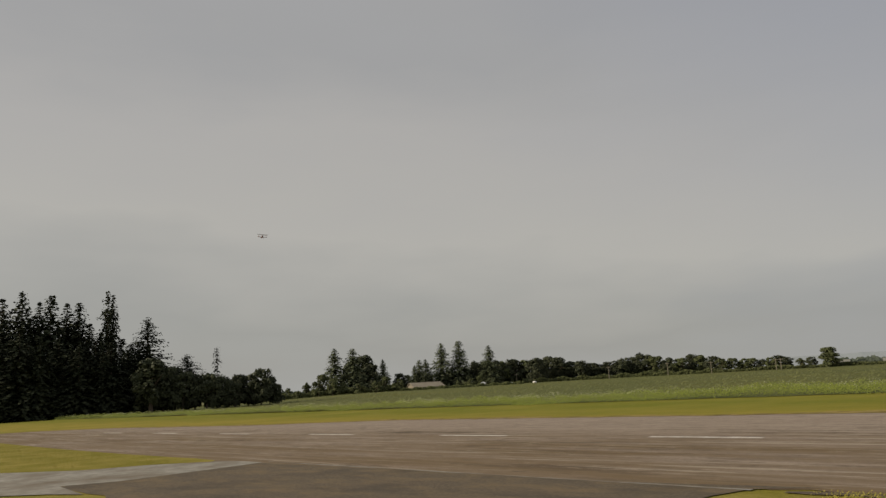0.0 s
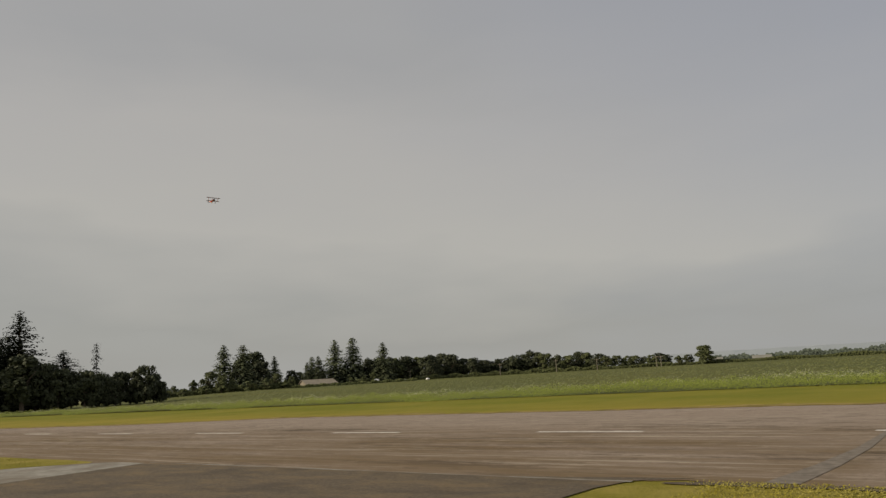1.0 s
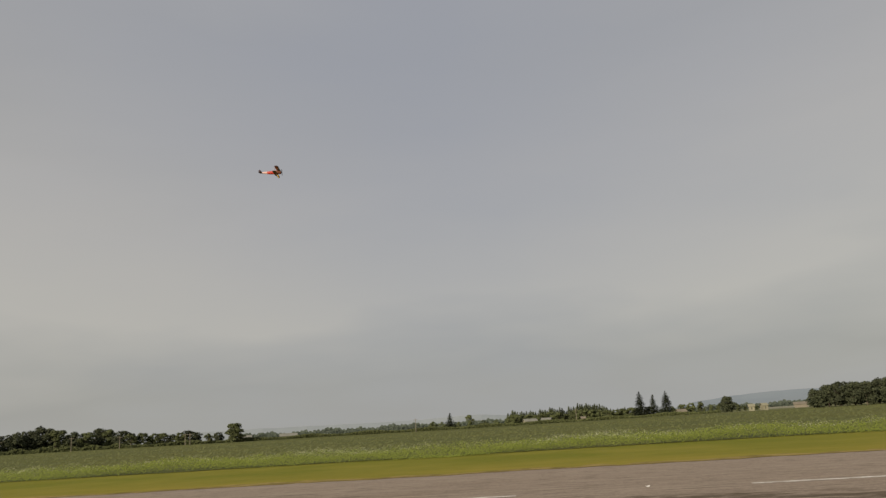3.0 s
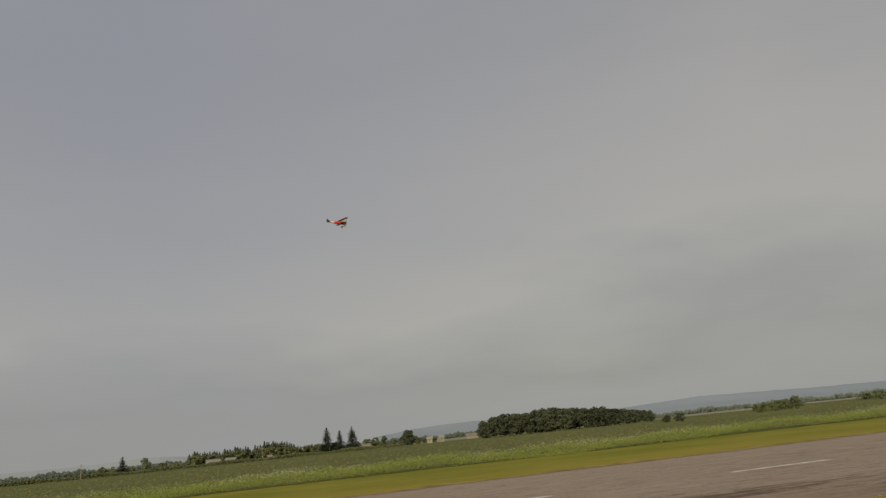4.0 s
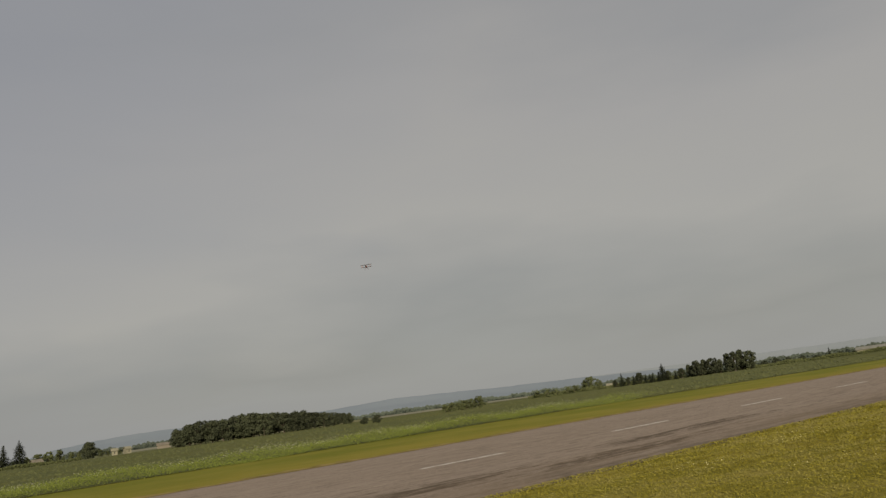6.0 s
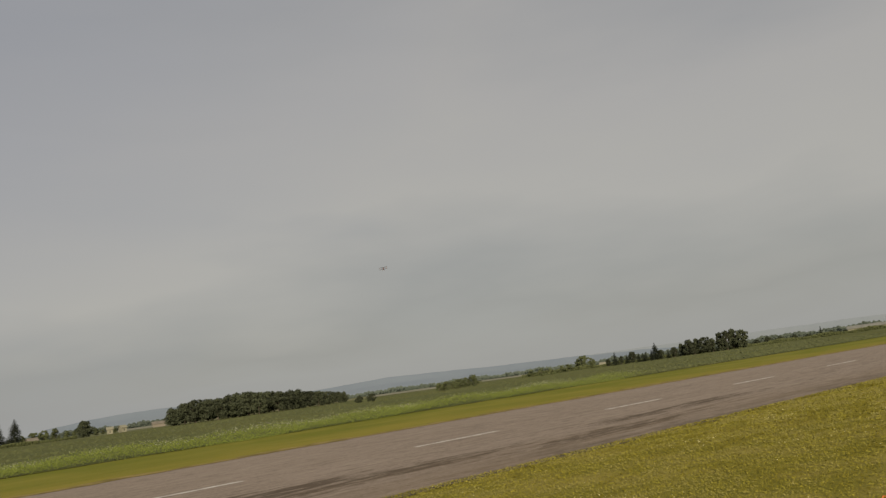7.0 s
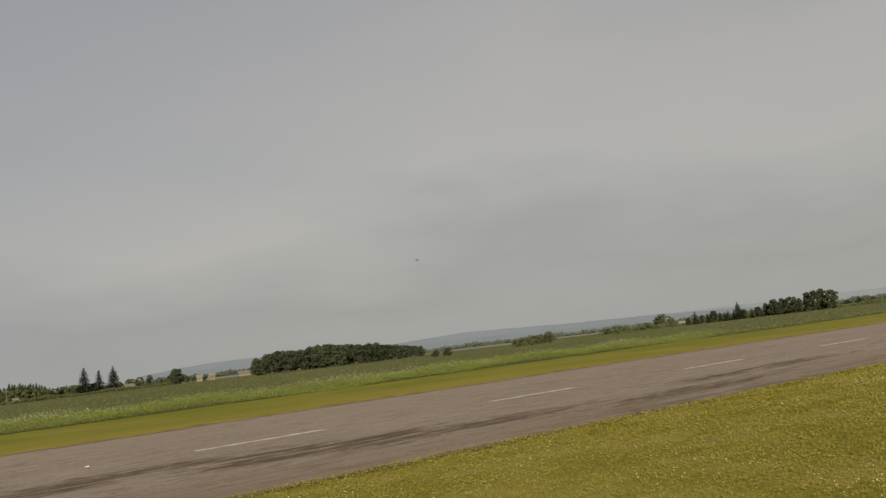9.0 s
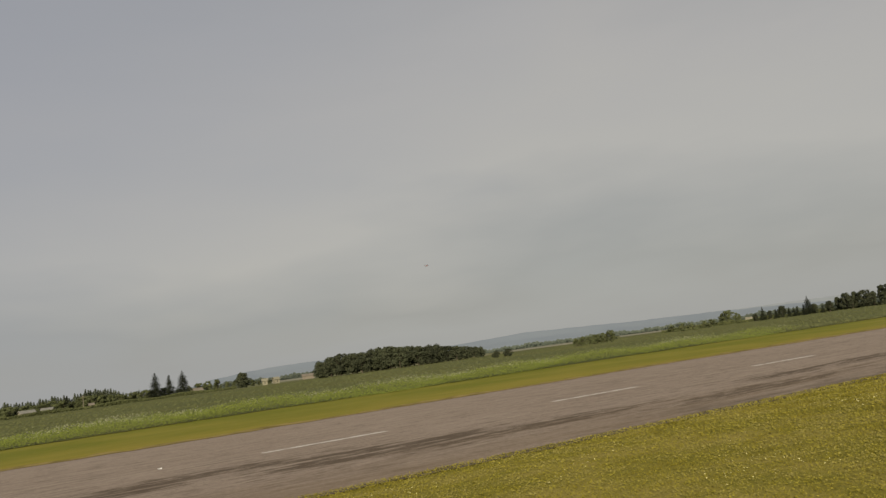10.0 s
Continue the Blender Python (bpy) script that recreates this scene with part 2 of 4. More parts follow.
M = {
    "turf": material("mown_turf", turf((0.135, 0.126, 0.015), (0.205, 0.178, 0.026), (0.258, 0.212, 0.05), 9.0, 0.6), 1.0, (14.0, 0.7, 0.03), 0.1),
    "verge": material("green_verge", verge_colour, 1.0, (8.0, 0.6, 0.05), 0.1),
    "edge": material("dry_edge_grass", turf((0.22, 0.165, 0.05), (0.33, 0.25, 0.085), (0.14, 0.11, 0.03), 4.0, 1.1), 1.0, (12.0, 0.6, 0.03), 0.1),
    "crop": material("crop_field", turf((0.078, 0.087, 0.029), (0.105, 0.113, 0.039), (0.116, 0.117, 0.034), 0.9, 0.03), 1.0, (1.5, 0.8, 0.3), 0.1),
    "land": material("far_land", turf((0.09, 0.105, 0.04), (0.14, 0.15, 0.06), (0.22, 0.19, 0.11), 0.02, 0.006), 1.0, None, 0.1),
    "straw": material("pale_field", two_tone((0.19, 0.18, 0.12), (0.235, 0.225, 0.155), 0.05), 1.0),
    "runway": material("worn_asphalt", runway_colour, 0.93, (60.0, 0.35, 0.01), 0.2),
    "taxi": material("dark_asphalt", taxi_colour, 0.95, (60.0, 0.5, 0.012), 0.2),
    "concrete": material("pale_concrete", two_tone((0.19, 0.18, 0.155), (0.29, 0.275, 0.24), 4.0, (0.135, 0.11, 0.08), 0.6), 0.95, (40.0, 0.3, 0.01)),
    "seam": material("grey_seal", two_tone((0.118, 0.100, 0.080), (0.190, 0.162, 0.132), 5.0), 0.95, (40.0, 0.3, 0.01)),
    "paint": material("worn_white_paint", two_tone((0.52, 0.49, 0.45), (0.68, 0.65, 0.61), 7.0, (0.34, 0.30, 0.26), 2.5), 0.85),
    "soil": material("edge_soil", two_tone((0.06, 0.045, 0.03), (0.11, 0.085, 0.055), 8.0), 1.0),
    "blade": material("grass_blade", leafy((0.205, 0.182, 0.018), (0.252, 0.217, 0.030), 0.1), 0.8, None, 0.2),
    "tuft_dark": material("olive_tuft", leafy((0.148, 0.128, 0.013), (0.192, 0.161, 0.019), 0.1), 0.9, None, 0.1),
    "tuft_dry": material("dry_tuft", leafy((0.215, 0.187, 0.038), (0.262, 0.228, 0.064), 0.1), 0.9, None, 0.1),
    "weed": material("tall_weed", leafy((0.100, 0.128, 0.018), (0.150, 0.174, 0.032), 0.1), 0.85, None, 0.2),
    "plume": material("seed_head", leafy((0.33, 0.35, 0.23), (0.45, 0.46, 0.34), 0.1), 0.9, None, 0.1),
    "cropleaf": material("crop_leaf", leafy((0.078, 0.088, 0.031), (0.108, 0.115, 0.041), 0.1), 0.8, None, 0.2),
    "clover": material("clover_flower", leafy((0.42, 0.39, 0.15), (0.56, 0.52, 0.26), 0.1), 0.9),
    "needle": material("fir_needles", leafy((0.012, 0.017, 0.009), (0.035, 0.041, 0.020), 0.4), 0.8, None, 0.2),
    # grey-green needles, lightened further to paint haze over the far plantation
    "needle2": material("pale_hazed_needles", leafy((0.066, 0.080, 0.044), (0.105, 0.120, 0.064), 0.4), 0.8, None, 0.2),
    "leaf": material("dark_leaves", leafy((0.033, 0.040, 0.021), (0.056, 0.064, 0.032), 0.55), 0.75, None, 0.25),
    "leaf2": material("green_leaves", leafy((0.064, 0.077, 0.031), (0.104, 0.117, 0.047), 0.45), 0.75, None, 0.25),
    "hedge": material("hedge_leaves", leafy((0.050, 0.059, 0.022), (0.095, 0.105, 0.038), 0.3), 0.8, None, 0.2),
    # leaves of the horizon woods, with bluish haze painted into the green
    "farleaf": material("far_leaves_painted_haze", leafy((0.062, 0.077, 0.062), (0.094, 0.110, 0.086), 0.3), 0.9, None, 0.1),
    "bark": material("bark", two_tone((0.07, 0.055, 0.042), (0.13, 0.105, 0.08), 3.0), 0.95),
    # distance haze is mixed into both hill colours; no air is modelled
    "hill": material("hill_painted_haze", two_tone((0.185, 0.220, 0.258), (0.202, 0.236, 0.270), 0.004), 1.0),
    "hill2": material("far_hill_painted_haze", two_tone((0.262, 0.292, 0.312), (0.275, 0.302, 0.320), 0.004), 1.0),
    "cream": material("cream_siding", two_tone((0.20, 0.19, 0.135), (0.25, 0.235, 0.165), 0.8), 0.8),
    "tin": material("pale_roof", two_tone((0.165, 0.165, 0.14), (0.215, 0.21, 0.18), 0.5), 0.8),
    "barnroof": material("beige_sheet_roof", two_tone((0.17, 0.15, 0.115), (0.22, 0.195, 0.155), 0.5), 0.8),
    "tanroof": material("tan_roof", two_tone((0.15, 0.13, 0.10), (0.20, 0.175, 0.135), 0.5), 0.85),
    "pane": material("dark_window", lambda nt, tc: (0.02, 0.022, 0.025), 0.15, None, 0.5),
    "white": material("white_paint", two_tone((0.72, 0.71, 0.68), (0.80, 0.79, 0.76), 2.0), 0.5),
    "pipe": material("grey_pvc", two_tone((0.16, 0.17, 0.18), (0.21, 0.22, 0.23), 6.0), 0.45),
    "black": material("black_strap", lambda nt, tc: (0.012, 0.012, 0.013), 0.6),
    "orange": material("orange_mesh", two_tone((0.42, 0.105, 0.02), (0.52, 0.14, 0.03), 8.0), 0.55),
    "post": material("weathered_post", two_tone((0.15, 0.13, 0.10), (0.22, 0.195, 0.155), 4.0), 0.9),
    "red": material("red_covering", two_tone((0.42, 0.035, 0.02), (0.50, 0.05, 0.025), 6.0), 0.35, None, 0.5),
    "maroon": material("dark_red_covering", two_tone((0.115, 0.038, 0.018), (0.15, 0.052, 0.024), 6.0), 0.4, None, 0.4),
    "amber": material("orange_covering", two_tone((0.42, 0.12, 0.02), (0.48, 0.15, 0.03), 6.0), 0.35, None, 0.5),
    "pink": material("white_band", two_tone((0.58, 0.34, 0.30), (0.66, 0.44, 0.40), 6.0), 0.4, None, 0.5),
    "navy": material("dark_fin", two_tone((0.05, 0.03, 0.04), (0.08, 0.04, 0.05), 6.0), 0.4),
    "rubber": material("rubber", lambda nt, tc: (0.02, 0.02, 0.02), 0.8),
    "yellow": material("yellow_wheel_cover", lambda nt, tc: (0.60, 0.36, 0.03), 0.4),
}


# ---- mesh helpers ----
def part(name, bm, mat, parent, label=""):
    me = bpy.data.meshes.new(name)
    bm.to_mesh(me)
    bm.free()
    me.materials.append(M[mat])
    ob = new(name, me)
    ob.parent = parent
    return tagged(ob, label)


def mesh_ob(name, verts, faces, mat, parent=None):
    me = bpy.data.meshes.new(name)
    me.from_pydata([tuple(v) for v in verts], [], [tuple(f) for f in faces])
    me.materials.append(M[mat])
    ob = new(name, me)
    ob.parent = parent
    return ob


def box(bm, x, y, z, sx, sy, sz, bevel=0.0, turn=0.0):
    m = pose(x, y, z, 0, 0, turn) @ Matrix.Diagonal((sx, sy, sz, 1))
    r = bmesh.ops.create_cube(bm, size=1, matrix=m)
    if bevel:
        es = list({e for v in r["verts"] for e in v.link_edges})
        bmesh.ops.bevel(bm, geom=es, offset=bevel, segments=2, affect="EDGES", profile=0.6)


def rod(bm, a, b, r1, r2=None, seg=8):
    a, b = Vector(a), Vector(b)
    d = b - a
    m = Matrix.Translation((a + b) / 2) @ d.to_track_quat("Z", "Y").to_matrix().to_4x4()
    bmesh.ops.create_cone(bm, cap_ends=True, segments=seg, radius1=r1, radius2=r1 if r2 is None else r2, depth=d.length, matrix=m)


def polygon(name, pts, z, mat, label, category):
    ob = mesh_ob(name, [(x, y, z) for x, y in pts], [range(len(pts))], mat)
    return tagged(ob, label, category, kind="structure")


def ragged(x0, x1, y, step, amp, seed):
    """A line along x with an uneven edge."""
    rng = np.random.RandomState(seed)
    xs = np.arange(x0, x1 + step, step)
    n = rng.normal(0, 1, len(xs) + 12)
    n = np.convolve(n, np.ones(7) / 7, "same")[6:6 + len(xs)] + 0.45 * rng.normal(0, 1, len(xs))
    return [(float(a), float(y + amp * b)) for a, b in zip(xs, n)]


def strip(name, low, high, z, mat, label, category):
    """A flat strip between two lines with the same number of points."""
    n = len(low)
    verts = [(x, y, z) for x, y in low] + [(x, y, z) for x, y in high]
    faces = [(i, i + 1, n + i + 1, n + i) for i in range(n - 1)]
    return tagged(mesh_ob(name, verts, faces, mat), label, category, kind="structure")


def cards(points, sizes, normals, seed, loose=0.45):
    """Four-cornered leaf clumps: place, size and facing of each."""
    rng = np.random.RandomState(seed)
    n = len(points)
    nor = normals + rng.normal(0, loose, (n, 3))
    nor /= np.linalg.norm(nor, axis=1)[:, None] + 1e-9
    u = np.cross(nor, rng.normal(0, 1, (n, 3)))
    u /= np.linalg.norm(u, axis=1)[:, None] + 1e-9
    v = np.cross(nor, u)
    s = np.asarray(sizes)[:, None]
    k = rng.uniform(0.55, 1.1, (n, 4, 1))
    q = np.stack([points - u * s * k[:, 0], points - v * s * k[:, 1], points + u * s * k[:, 2], points + v * s * k[:, 3]], 1)
    return q.reshape(-1, 3), np.arange(4 * n).reshape(n, 4)


def stuff_mesh(name, verts, faces, mat, label, category):
    me = bpy.data.meshes.new(name)
    me.vertices.add(len(verts))
    me.vertices.foreach_set("co", np.asarray(verts, dtype=np.float32).ravel())
    faces = np.asarray(faces)
    k = faces.shape[1]
    me.loops.add(faces.size)
    me.loops.foreach_set("vertex_index", faces.ravel().astype(np.int32))
    me.polygons.add(len(faces))
    me.polygons.foreach_set("loop_start", np.arange(0, faces.size, k, dtype=np.int32))
    me.update(calc_edges=True)
    me.materials.append(M[mat])
    return tagged(new(name, me), label, category, kind="stuff")


def rise(x, y):
    """The field swells gently towards the north-west."""
    side = np.interp(np.degrees(np.arctan2(x, y)), (-72, -60, -54, -45, -32, -20, -3), (0, 0.6, 1.4, 1.3, 1.0, 0.45, 0))
    return side * np.clip((np.hypot(x, y) - 70) / 230, 0, 1.2)


def at(az, dist, z=0.0):
    a = radians(az)
    x, y = dist * math.sin(a), dist * math.cos(a)
    return x, y, z + float(rise(x, y))


# ---- ground, runway, fields ----
tagged(mesh_ob("ground", [(-4700, -1200, -0.03), (4700, -1200, -0.03), (4700, 4700, -0.03), (-4700, 4700, -0.03)], [(0, 1, 2, 3)], "land"),
       "flat farmland of green and dry fields reaching the horizon", "ground", kind="structure")
tagged(mesh_ob("lawn", [(-240, -40, -0.012), (240, -40, -0.012), (240, 12.5, -0.012), (-240, 12.5, -0.012)], [(0, 1, 2, 3)], "turf"),
       "short yellow-green mown turf beside the runway", "grass", kind="structure")
X0, X1, STEP = -230.0, 230.0, 0.5
near_line = ragged(-84.0, X1, 11.4, STEP, 0.12, 3)
far_line = [(x, y - 29.0 + float(np.interp(x, (-84, -78, -68, -50, -36), (12.0, 20.0, 23.8, 25.2, 29.0)))) for x, y in ragged(-84.0, X1, 29.0, STEP, 0.22, 4)]
strip("runway", [(x, y if x > -6.3 else 9.5) for x, y in near_line], far_line, 0.0, "runway", "worn grey-brown asphalt runway with stains and tyre streaks", "runway")
strip("soil_edge", ragged(-5.2, 120, 11.12, 0.4, 0.10, 14), ragged(-5.2, 120, 11.42, 0.4, 0.14, 15), 0.004, "soil", "dark bare soil and cracked edge beside the asphalt", "soil")
strip("verge", [(x, 10.6) for x in np.arange(X0, -84.0, STEP)] + [(x, y - 1.2) for x, y in far_line], ragged(X0, X1, 47.5, STEP, 0.3, 5), -0.006, "verge", "bright green mown verge beyond the runway", "grass")
strip("dry_edge", far_line, [(x, y + h - 28.4) for (x, y), (_, h) in zip(far_line, ragged(-84.0, X1, 29.4, STEP, 0.6, 6))], 0.012, "edge", "dry yellowed grass edging the asphalt", "grass")


def crop_field():
    """One sheet that follows the swell of the land."""
    low = ragged(X0, X1, 47.0, STEP, 0.4, 7)
    n, rows = len(low), 14
    verts, faces = [], []
    for j in range(rows):
        k = (j / (rows - 1)) ** 1.5
        for x, y in low:
            px, py = x * (1 + k), y + (335 + 0.02 * x - y) * k
            verts.append((px, py, 0.02 + float(rise(px, py))))
    for j in range(rows - 1):
        faces += [(j * n + i, j * n + i + 1, (j + 1) * n + i + 1, (j + 1) * n + i) for i in range(n - 1)]
    tagged(mesh_ob("crop_field", verts, faces, "crop"), "wide dull green crop field", "field", kind="structure")


crop_field()
polygon("taxiway", [(-19.8, 10.85), (-19.6, 9.8), (-19.5, 8.7), (-19.4, 7.0), (-20.0, 5.7), (-17.5, 5.6), (-16.7, 5.7), (-12, 4.2), (-8, 2.0), (-4.6, 2.0), (-5.5, 6.0), (-5.95, 9.4), (-5.95, 10.4), (-5.75, 11.2), (-4.9, 11.7), (-8, 11.2), (-13, 11.05)],
        0.004, "taxi", "dark patched asphalt taxiway joining the runway", "taxiway")
polygon("concrete_strip", [(-19.7, 10.95), (-21.0, 10.9), (-22.0, 10.6), (-23.3, 9.3), (-24.2, 7.6), (-27.0, 5.9), (-31, 4.9), (-31, 2.6), (-19.6, 4.2), (-18.4, 5.05), (-17.4, 5.5), (-19.9, 5.75), (-19.35, 7.0), (-19.45, 8.7), (-19.55, 9.8)],
        0.008, "concrete", "pale worn concrete strip beside the taxiway", "concrete")
polygon("lawn_west", [(-22.2, 10.75), (-23.8, 10.9), (-25.8, 10.85), (-31, 10.9), (-39, 11.2), (-55, 12.2), (-70, 12.6), (-90, 13.0), (-120, 13.0), (-120, 2.0), (-31.2, 2.0), (-31.0, 4.9), (-27.0, 5.8), (-24.2, 7.5), (-23.3, 9.2), (-21.9, 10.5)],
        0.012, "turf", "yellow-green mown turf between runway and concrete", "grass")
polygon("seam", [(-3.85, 11.45), (-3.35, 11.45), (-3.3, 13.5), (-3.36, 16.0), (-3.6, 19.2), (-3.72, 19.2), (-3.6, 16.0), (-3.68, 13.5)], 0.006, "seam", "grey sealed seam across the runway", "seam")
strip("runway_line", ragged(-19.7, -5.9, 11.07, 0.4, 0.03, 8), ragged(-19.7, -5.9, 11.16, 0.4, 0.03, 9), 0.008, "concrete", "pale faded joint line along the runway's edge", "line")


def dash(i):
    x = -21.83 + 8.94 * i
    low, high = ragged(x, x + 3.32, 19.36, 0.2, 0.015, 20 + i), ragged(x, x + 3.32, 19.62, 0.2, 0.012, 60 + i)
    bm = bmesh.new()
    a = [bm.verts.new((p[0] - x, p[1] - 19.5, 0)) for p in low]
    b = [bm.verts.new((p[0] - x, p[1] - 19.5, 0)) for p in high]
    for k in range(len(a) - 1):
        bm.faces.new((a[k], a[k + 1], b[k + 1], b[k]))
    ob = part("centre_dash", bm, "paint", None)
    ob.location = (x, 19.5, 0.006)
    tagged(ob, "worn white painted centre line dash on asphalt", "road marking", "runway centre line dashes")


for i in range(-4, 13):
    dash(i)


# ---- trees ----
def conifer_crown(h, r, seed, droop=0.35, low=0.1, gaps=0.0, size=0.6, power=0.9):
    rng = np.random.RandomState(seed)
    pts, siz, nor = [], [], []
    z = low * h
    while z < h * 0.985:
        k = 1 - (z - low * h) / (h * (1 - low))
        n = 8 + int(5 * k)
        swell = 1 + 0.12 * math.sin(z * 9.0 / h + seed) + 0.08 * math.sin(z * 23.0 / h + 2 * seed)
        off = rng.uniform(0, 6.28)
        for j in range(n):
            if rng.uniform() < gaps:
                continue
            a = off + 6.28 * j / n + rng.normal(0, 0.25)
            length = swell * r * (k ** power) * rng.uniform(0.5, 1.12) + 0.12
            m = max(2, int(length / (size * 0.5)))
            for q in range(m):
                s = ((q + rng.uniform(0.1, 0.9)) / m) ** 0.7
                d = length * s
                pts.append((d * math.cos(a) + rng.normal(0, 0.12), d * math.sin(a) + rng.normal(0, 0.12), z + 0.2 * d - droop * d * s + rng.normal(0, 0.1)))
                siz.append(size * rng.uniform(0.5, 1.0) * (0.5 + 0.5 * k ** 0.6) * (1.15 - 0.4 * s))
                nor.append((0.5 * math.cos(a), 0.5 * math.sin(a), 0.9))
        z += h * 0.020 * rng.uniform(0.7, 1.5) * (0.75 + 0.6 * k)
    return cards(np.array(pts), siz, np.array(nor), seed + 1)


def leafy_crown(h, w, seed, low=0.18, lobes=16, per=130, size=0.5):
    rng = np.random.RandomState(seed)
    pts, siz, nor = [], [], []
    for i in range(lobes):
        a, q = rng.uniform(0, 6.28), rng.uniform(0, 1) ** 0.6
        zc = h * rng.uniform(low + 0.12, 0.86)
        reach = w * 0.40 * math.sqrt(max(0.08, 1 - ((zc / h - 0.42) / 0.46) ** 2))
        c = np.array((reach * q * math.cos(a), reach * q * math.sin(a), zc))
        rad = np.array((w * rng.uniform(0.08, 0.17), w * rng.uniform(0.08, 0.17), h * rng.uniform(0.07, 0.15)))
        n = rng.normal(0, 1, (per, 3))
        n /= np.linalg.norm(n, axis=1)[:, None]
        n[:, 2] = np.where(n[:, 2] < -0.5, -n[:, 2], n[:, 2])
        pts.append(c + n * rad * rng.uniform(0.65, 1.12, (per, 1)))
        siz.append(size * rng.uniform(0.45, 1.0, per))
        nor.append(n)
    pts, siz, nor = np.concatenate(pts), np.concatenate(siz), np.concatenate(nor)
    keep = pts[:, 2] > 0.05
    return cards(pts[keep], siz[keep], nor[keep], seed + 1)


def tree(kind, seed, h, w, leaves, label, **kw):
    base = new(kind)
    bm = bmesh.new()
    rng = np.random.RandomState(seed)
    if kind == "conifer":
        rod(bm, (0, 0, -0.2), (0, 0, h * 0.97), h * 0.013 + 0.05, 0.03, 7)
        v, f = conifer_crown(h, w / 2, seed, **kw)
    else:
        rod(bm, (0, 0, -0.2), (0, 0, h * 0.45), h * 0.026 + 0.04, h * 0.017, 7)
        for i in range(5):
            a = 6.28 * i / 5 + rng.uniform(-0.4, 0.4)
            rod(bm, (0, 0, h * rng.uniform(0.22, 0.42)), (w * 0.3 * math.cos(a), w * 0.3 * math.sin(a), h * rng.uniform(0.55, 0.75)), h * 0.012, h * 0.004, 5)
        v, f = leafy_crown(h, w, seed, **kw)
    part("trunk", bm, "bark", base, "brown bark")
    crown = mesh_ob("crown", v, f, leaves, base)
    tagged(base, label, "tree")
    base["unit"] = h
    return base


def proto(ob):
    """Moves the first of a kind out to where the first place wants it: it is used itself."""
    return [ob, False]


def plant(stock, az, dist, el, wide=1.0, label="", group="", turn=None):
    """A tree of the stock at a bearing and distance, its top at the given elevation above the eye's level."""
    ob, used = stock
    x, y, z = at(az, dist)
    s = (CAM[2] + dist * math.tan(radians(el)) - z) / ob["unit"]
    if turn is None:
        turn = (az * 77.7 + dist * 3.1) % 360
    m = pose(x, y, z, 0, 0, turn) @ Matrix.Diagonal((s * wide, s * wide, s, 1))
    if used:
        keep = ob.scale.copy()
        ob.scale = (1, 1, 1)
        o = copy_thing(ob, m)
        ob.scale = keep
    else:
        o = ob
        ob.matrix_basis = m
        stock[1] = True
    tagged(o, label, "", group)
    return o


FIRS = [proto(tree("conifer", 100 + i, 24, w, "needle", "tall dark fir tree at the edge of the woods", low=0.05, size=0.66, droop=0.42, power=0.85))
        for i, w in enumerate((13.0, 12.0, 14.0))]
SLIM = [proto(tree("conifer", 120, 24, 6.0, "needle", "slim fir with thin hanging branches", low=0.2, gaps=0.2, droop=0.8, size=0.6, power=0.5))]
SPRUCE = [proto(tree("conifer", 130 + i, 20, w, "needle2", "grey-green conifer beyond the field", low=0.02, size=0.6, droop=0.4, power=0.6)) for i, w in enumerate((10.0, 11.0))]
SNAG = [proto(tree("conifer", 150, 14, 5.0, "needle", "thin ragged snag above the thicket", low=0.35, gaps=0.72, droop=0.55, size=0.34, power=0.35))]
OPEN_FIR = [proto(tree("conifer", 140, 22, 11.0, "needle", "lone broad fir with open tiers of branches", low=0.25, gaps=0.15, droop=0.2, size=0.48, power=0.7))]
OAKS = [proto(tree("tree", 200 + i, 11, w, "leaf", "dark leafy tree in a row along the field", lobes=44, per=78, size=0.52, low=-0.06)) for i, w in enumerate((12, 13, 11, 14))]
GREENS = [proto(tree("tree", 220 + i, 10, w, "leaf2", "lighter green leafy tree beyond the field", lobes=30, per=110, size=0.43, low=-0.08)) for i, w in enumerate((10, 12, 9))]
BUSHES = [proto(tree("shrub", 240 + i, 5, w, "leaf2", "dense green shrub at the field's edge", lobes=12, per=120, size=0.4, low=-0.1)) for i, w in enumerate((7, 9))]
PLANTED = [proto(tree("conifer", 170 + i, 20, w, "needle2", "dark green conifer in a far plantation", low=0.0, size=0.95, droop=0.3, power=0.7)) for i, w in enumerate((10.0, 12.0, 9.0))]
DOME = [proto(tree("tree", 280, 10, 12, "leaf", "dense round dark tree", lobes=70, per=90, size=0.5, low=-0.1))]
BLOCK = [proto(tree("tree", 290, 10, 11, "leaf2", "square-topped green tree standing alone", lobes=64, per=90, size=0.45, low=-0.1))]
NARROW = [proto(tree("tree", 260, 14, 7, "leaf", "upright leafy tree with a narrow crown", lobes=40, per=150, size=0.42, low=-0.04))]


def row(stocks, spots, dist, wide, label, group, jitter=12.0):
    rng = np.random.RandomState(int(abs(spots[0][0]) * 10) + 7)
    for i, (az, el) in enumerate(spots):
        plant(stocks[(i * 7 + i // 3) % len(stocks)], az, dist + rng.uniform(-jitter, jitter), el * rng.uniform(0.96, 1.04), wide * rng.uniform(0.9, 1.12), label, group)


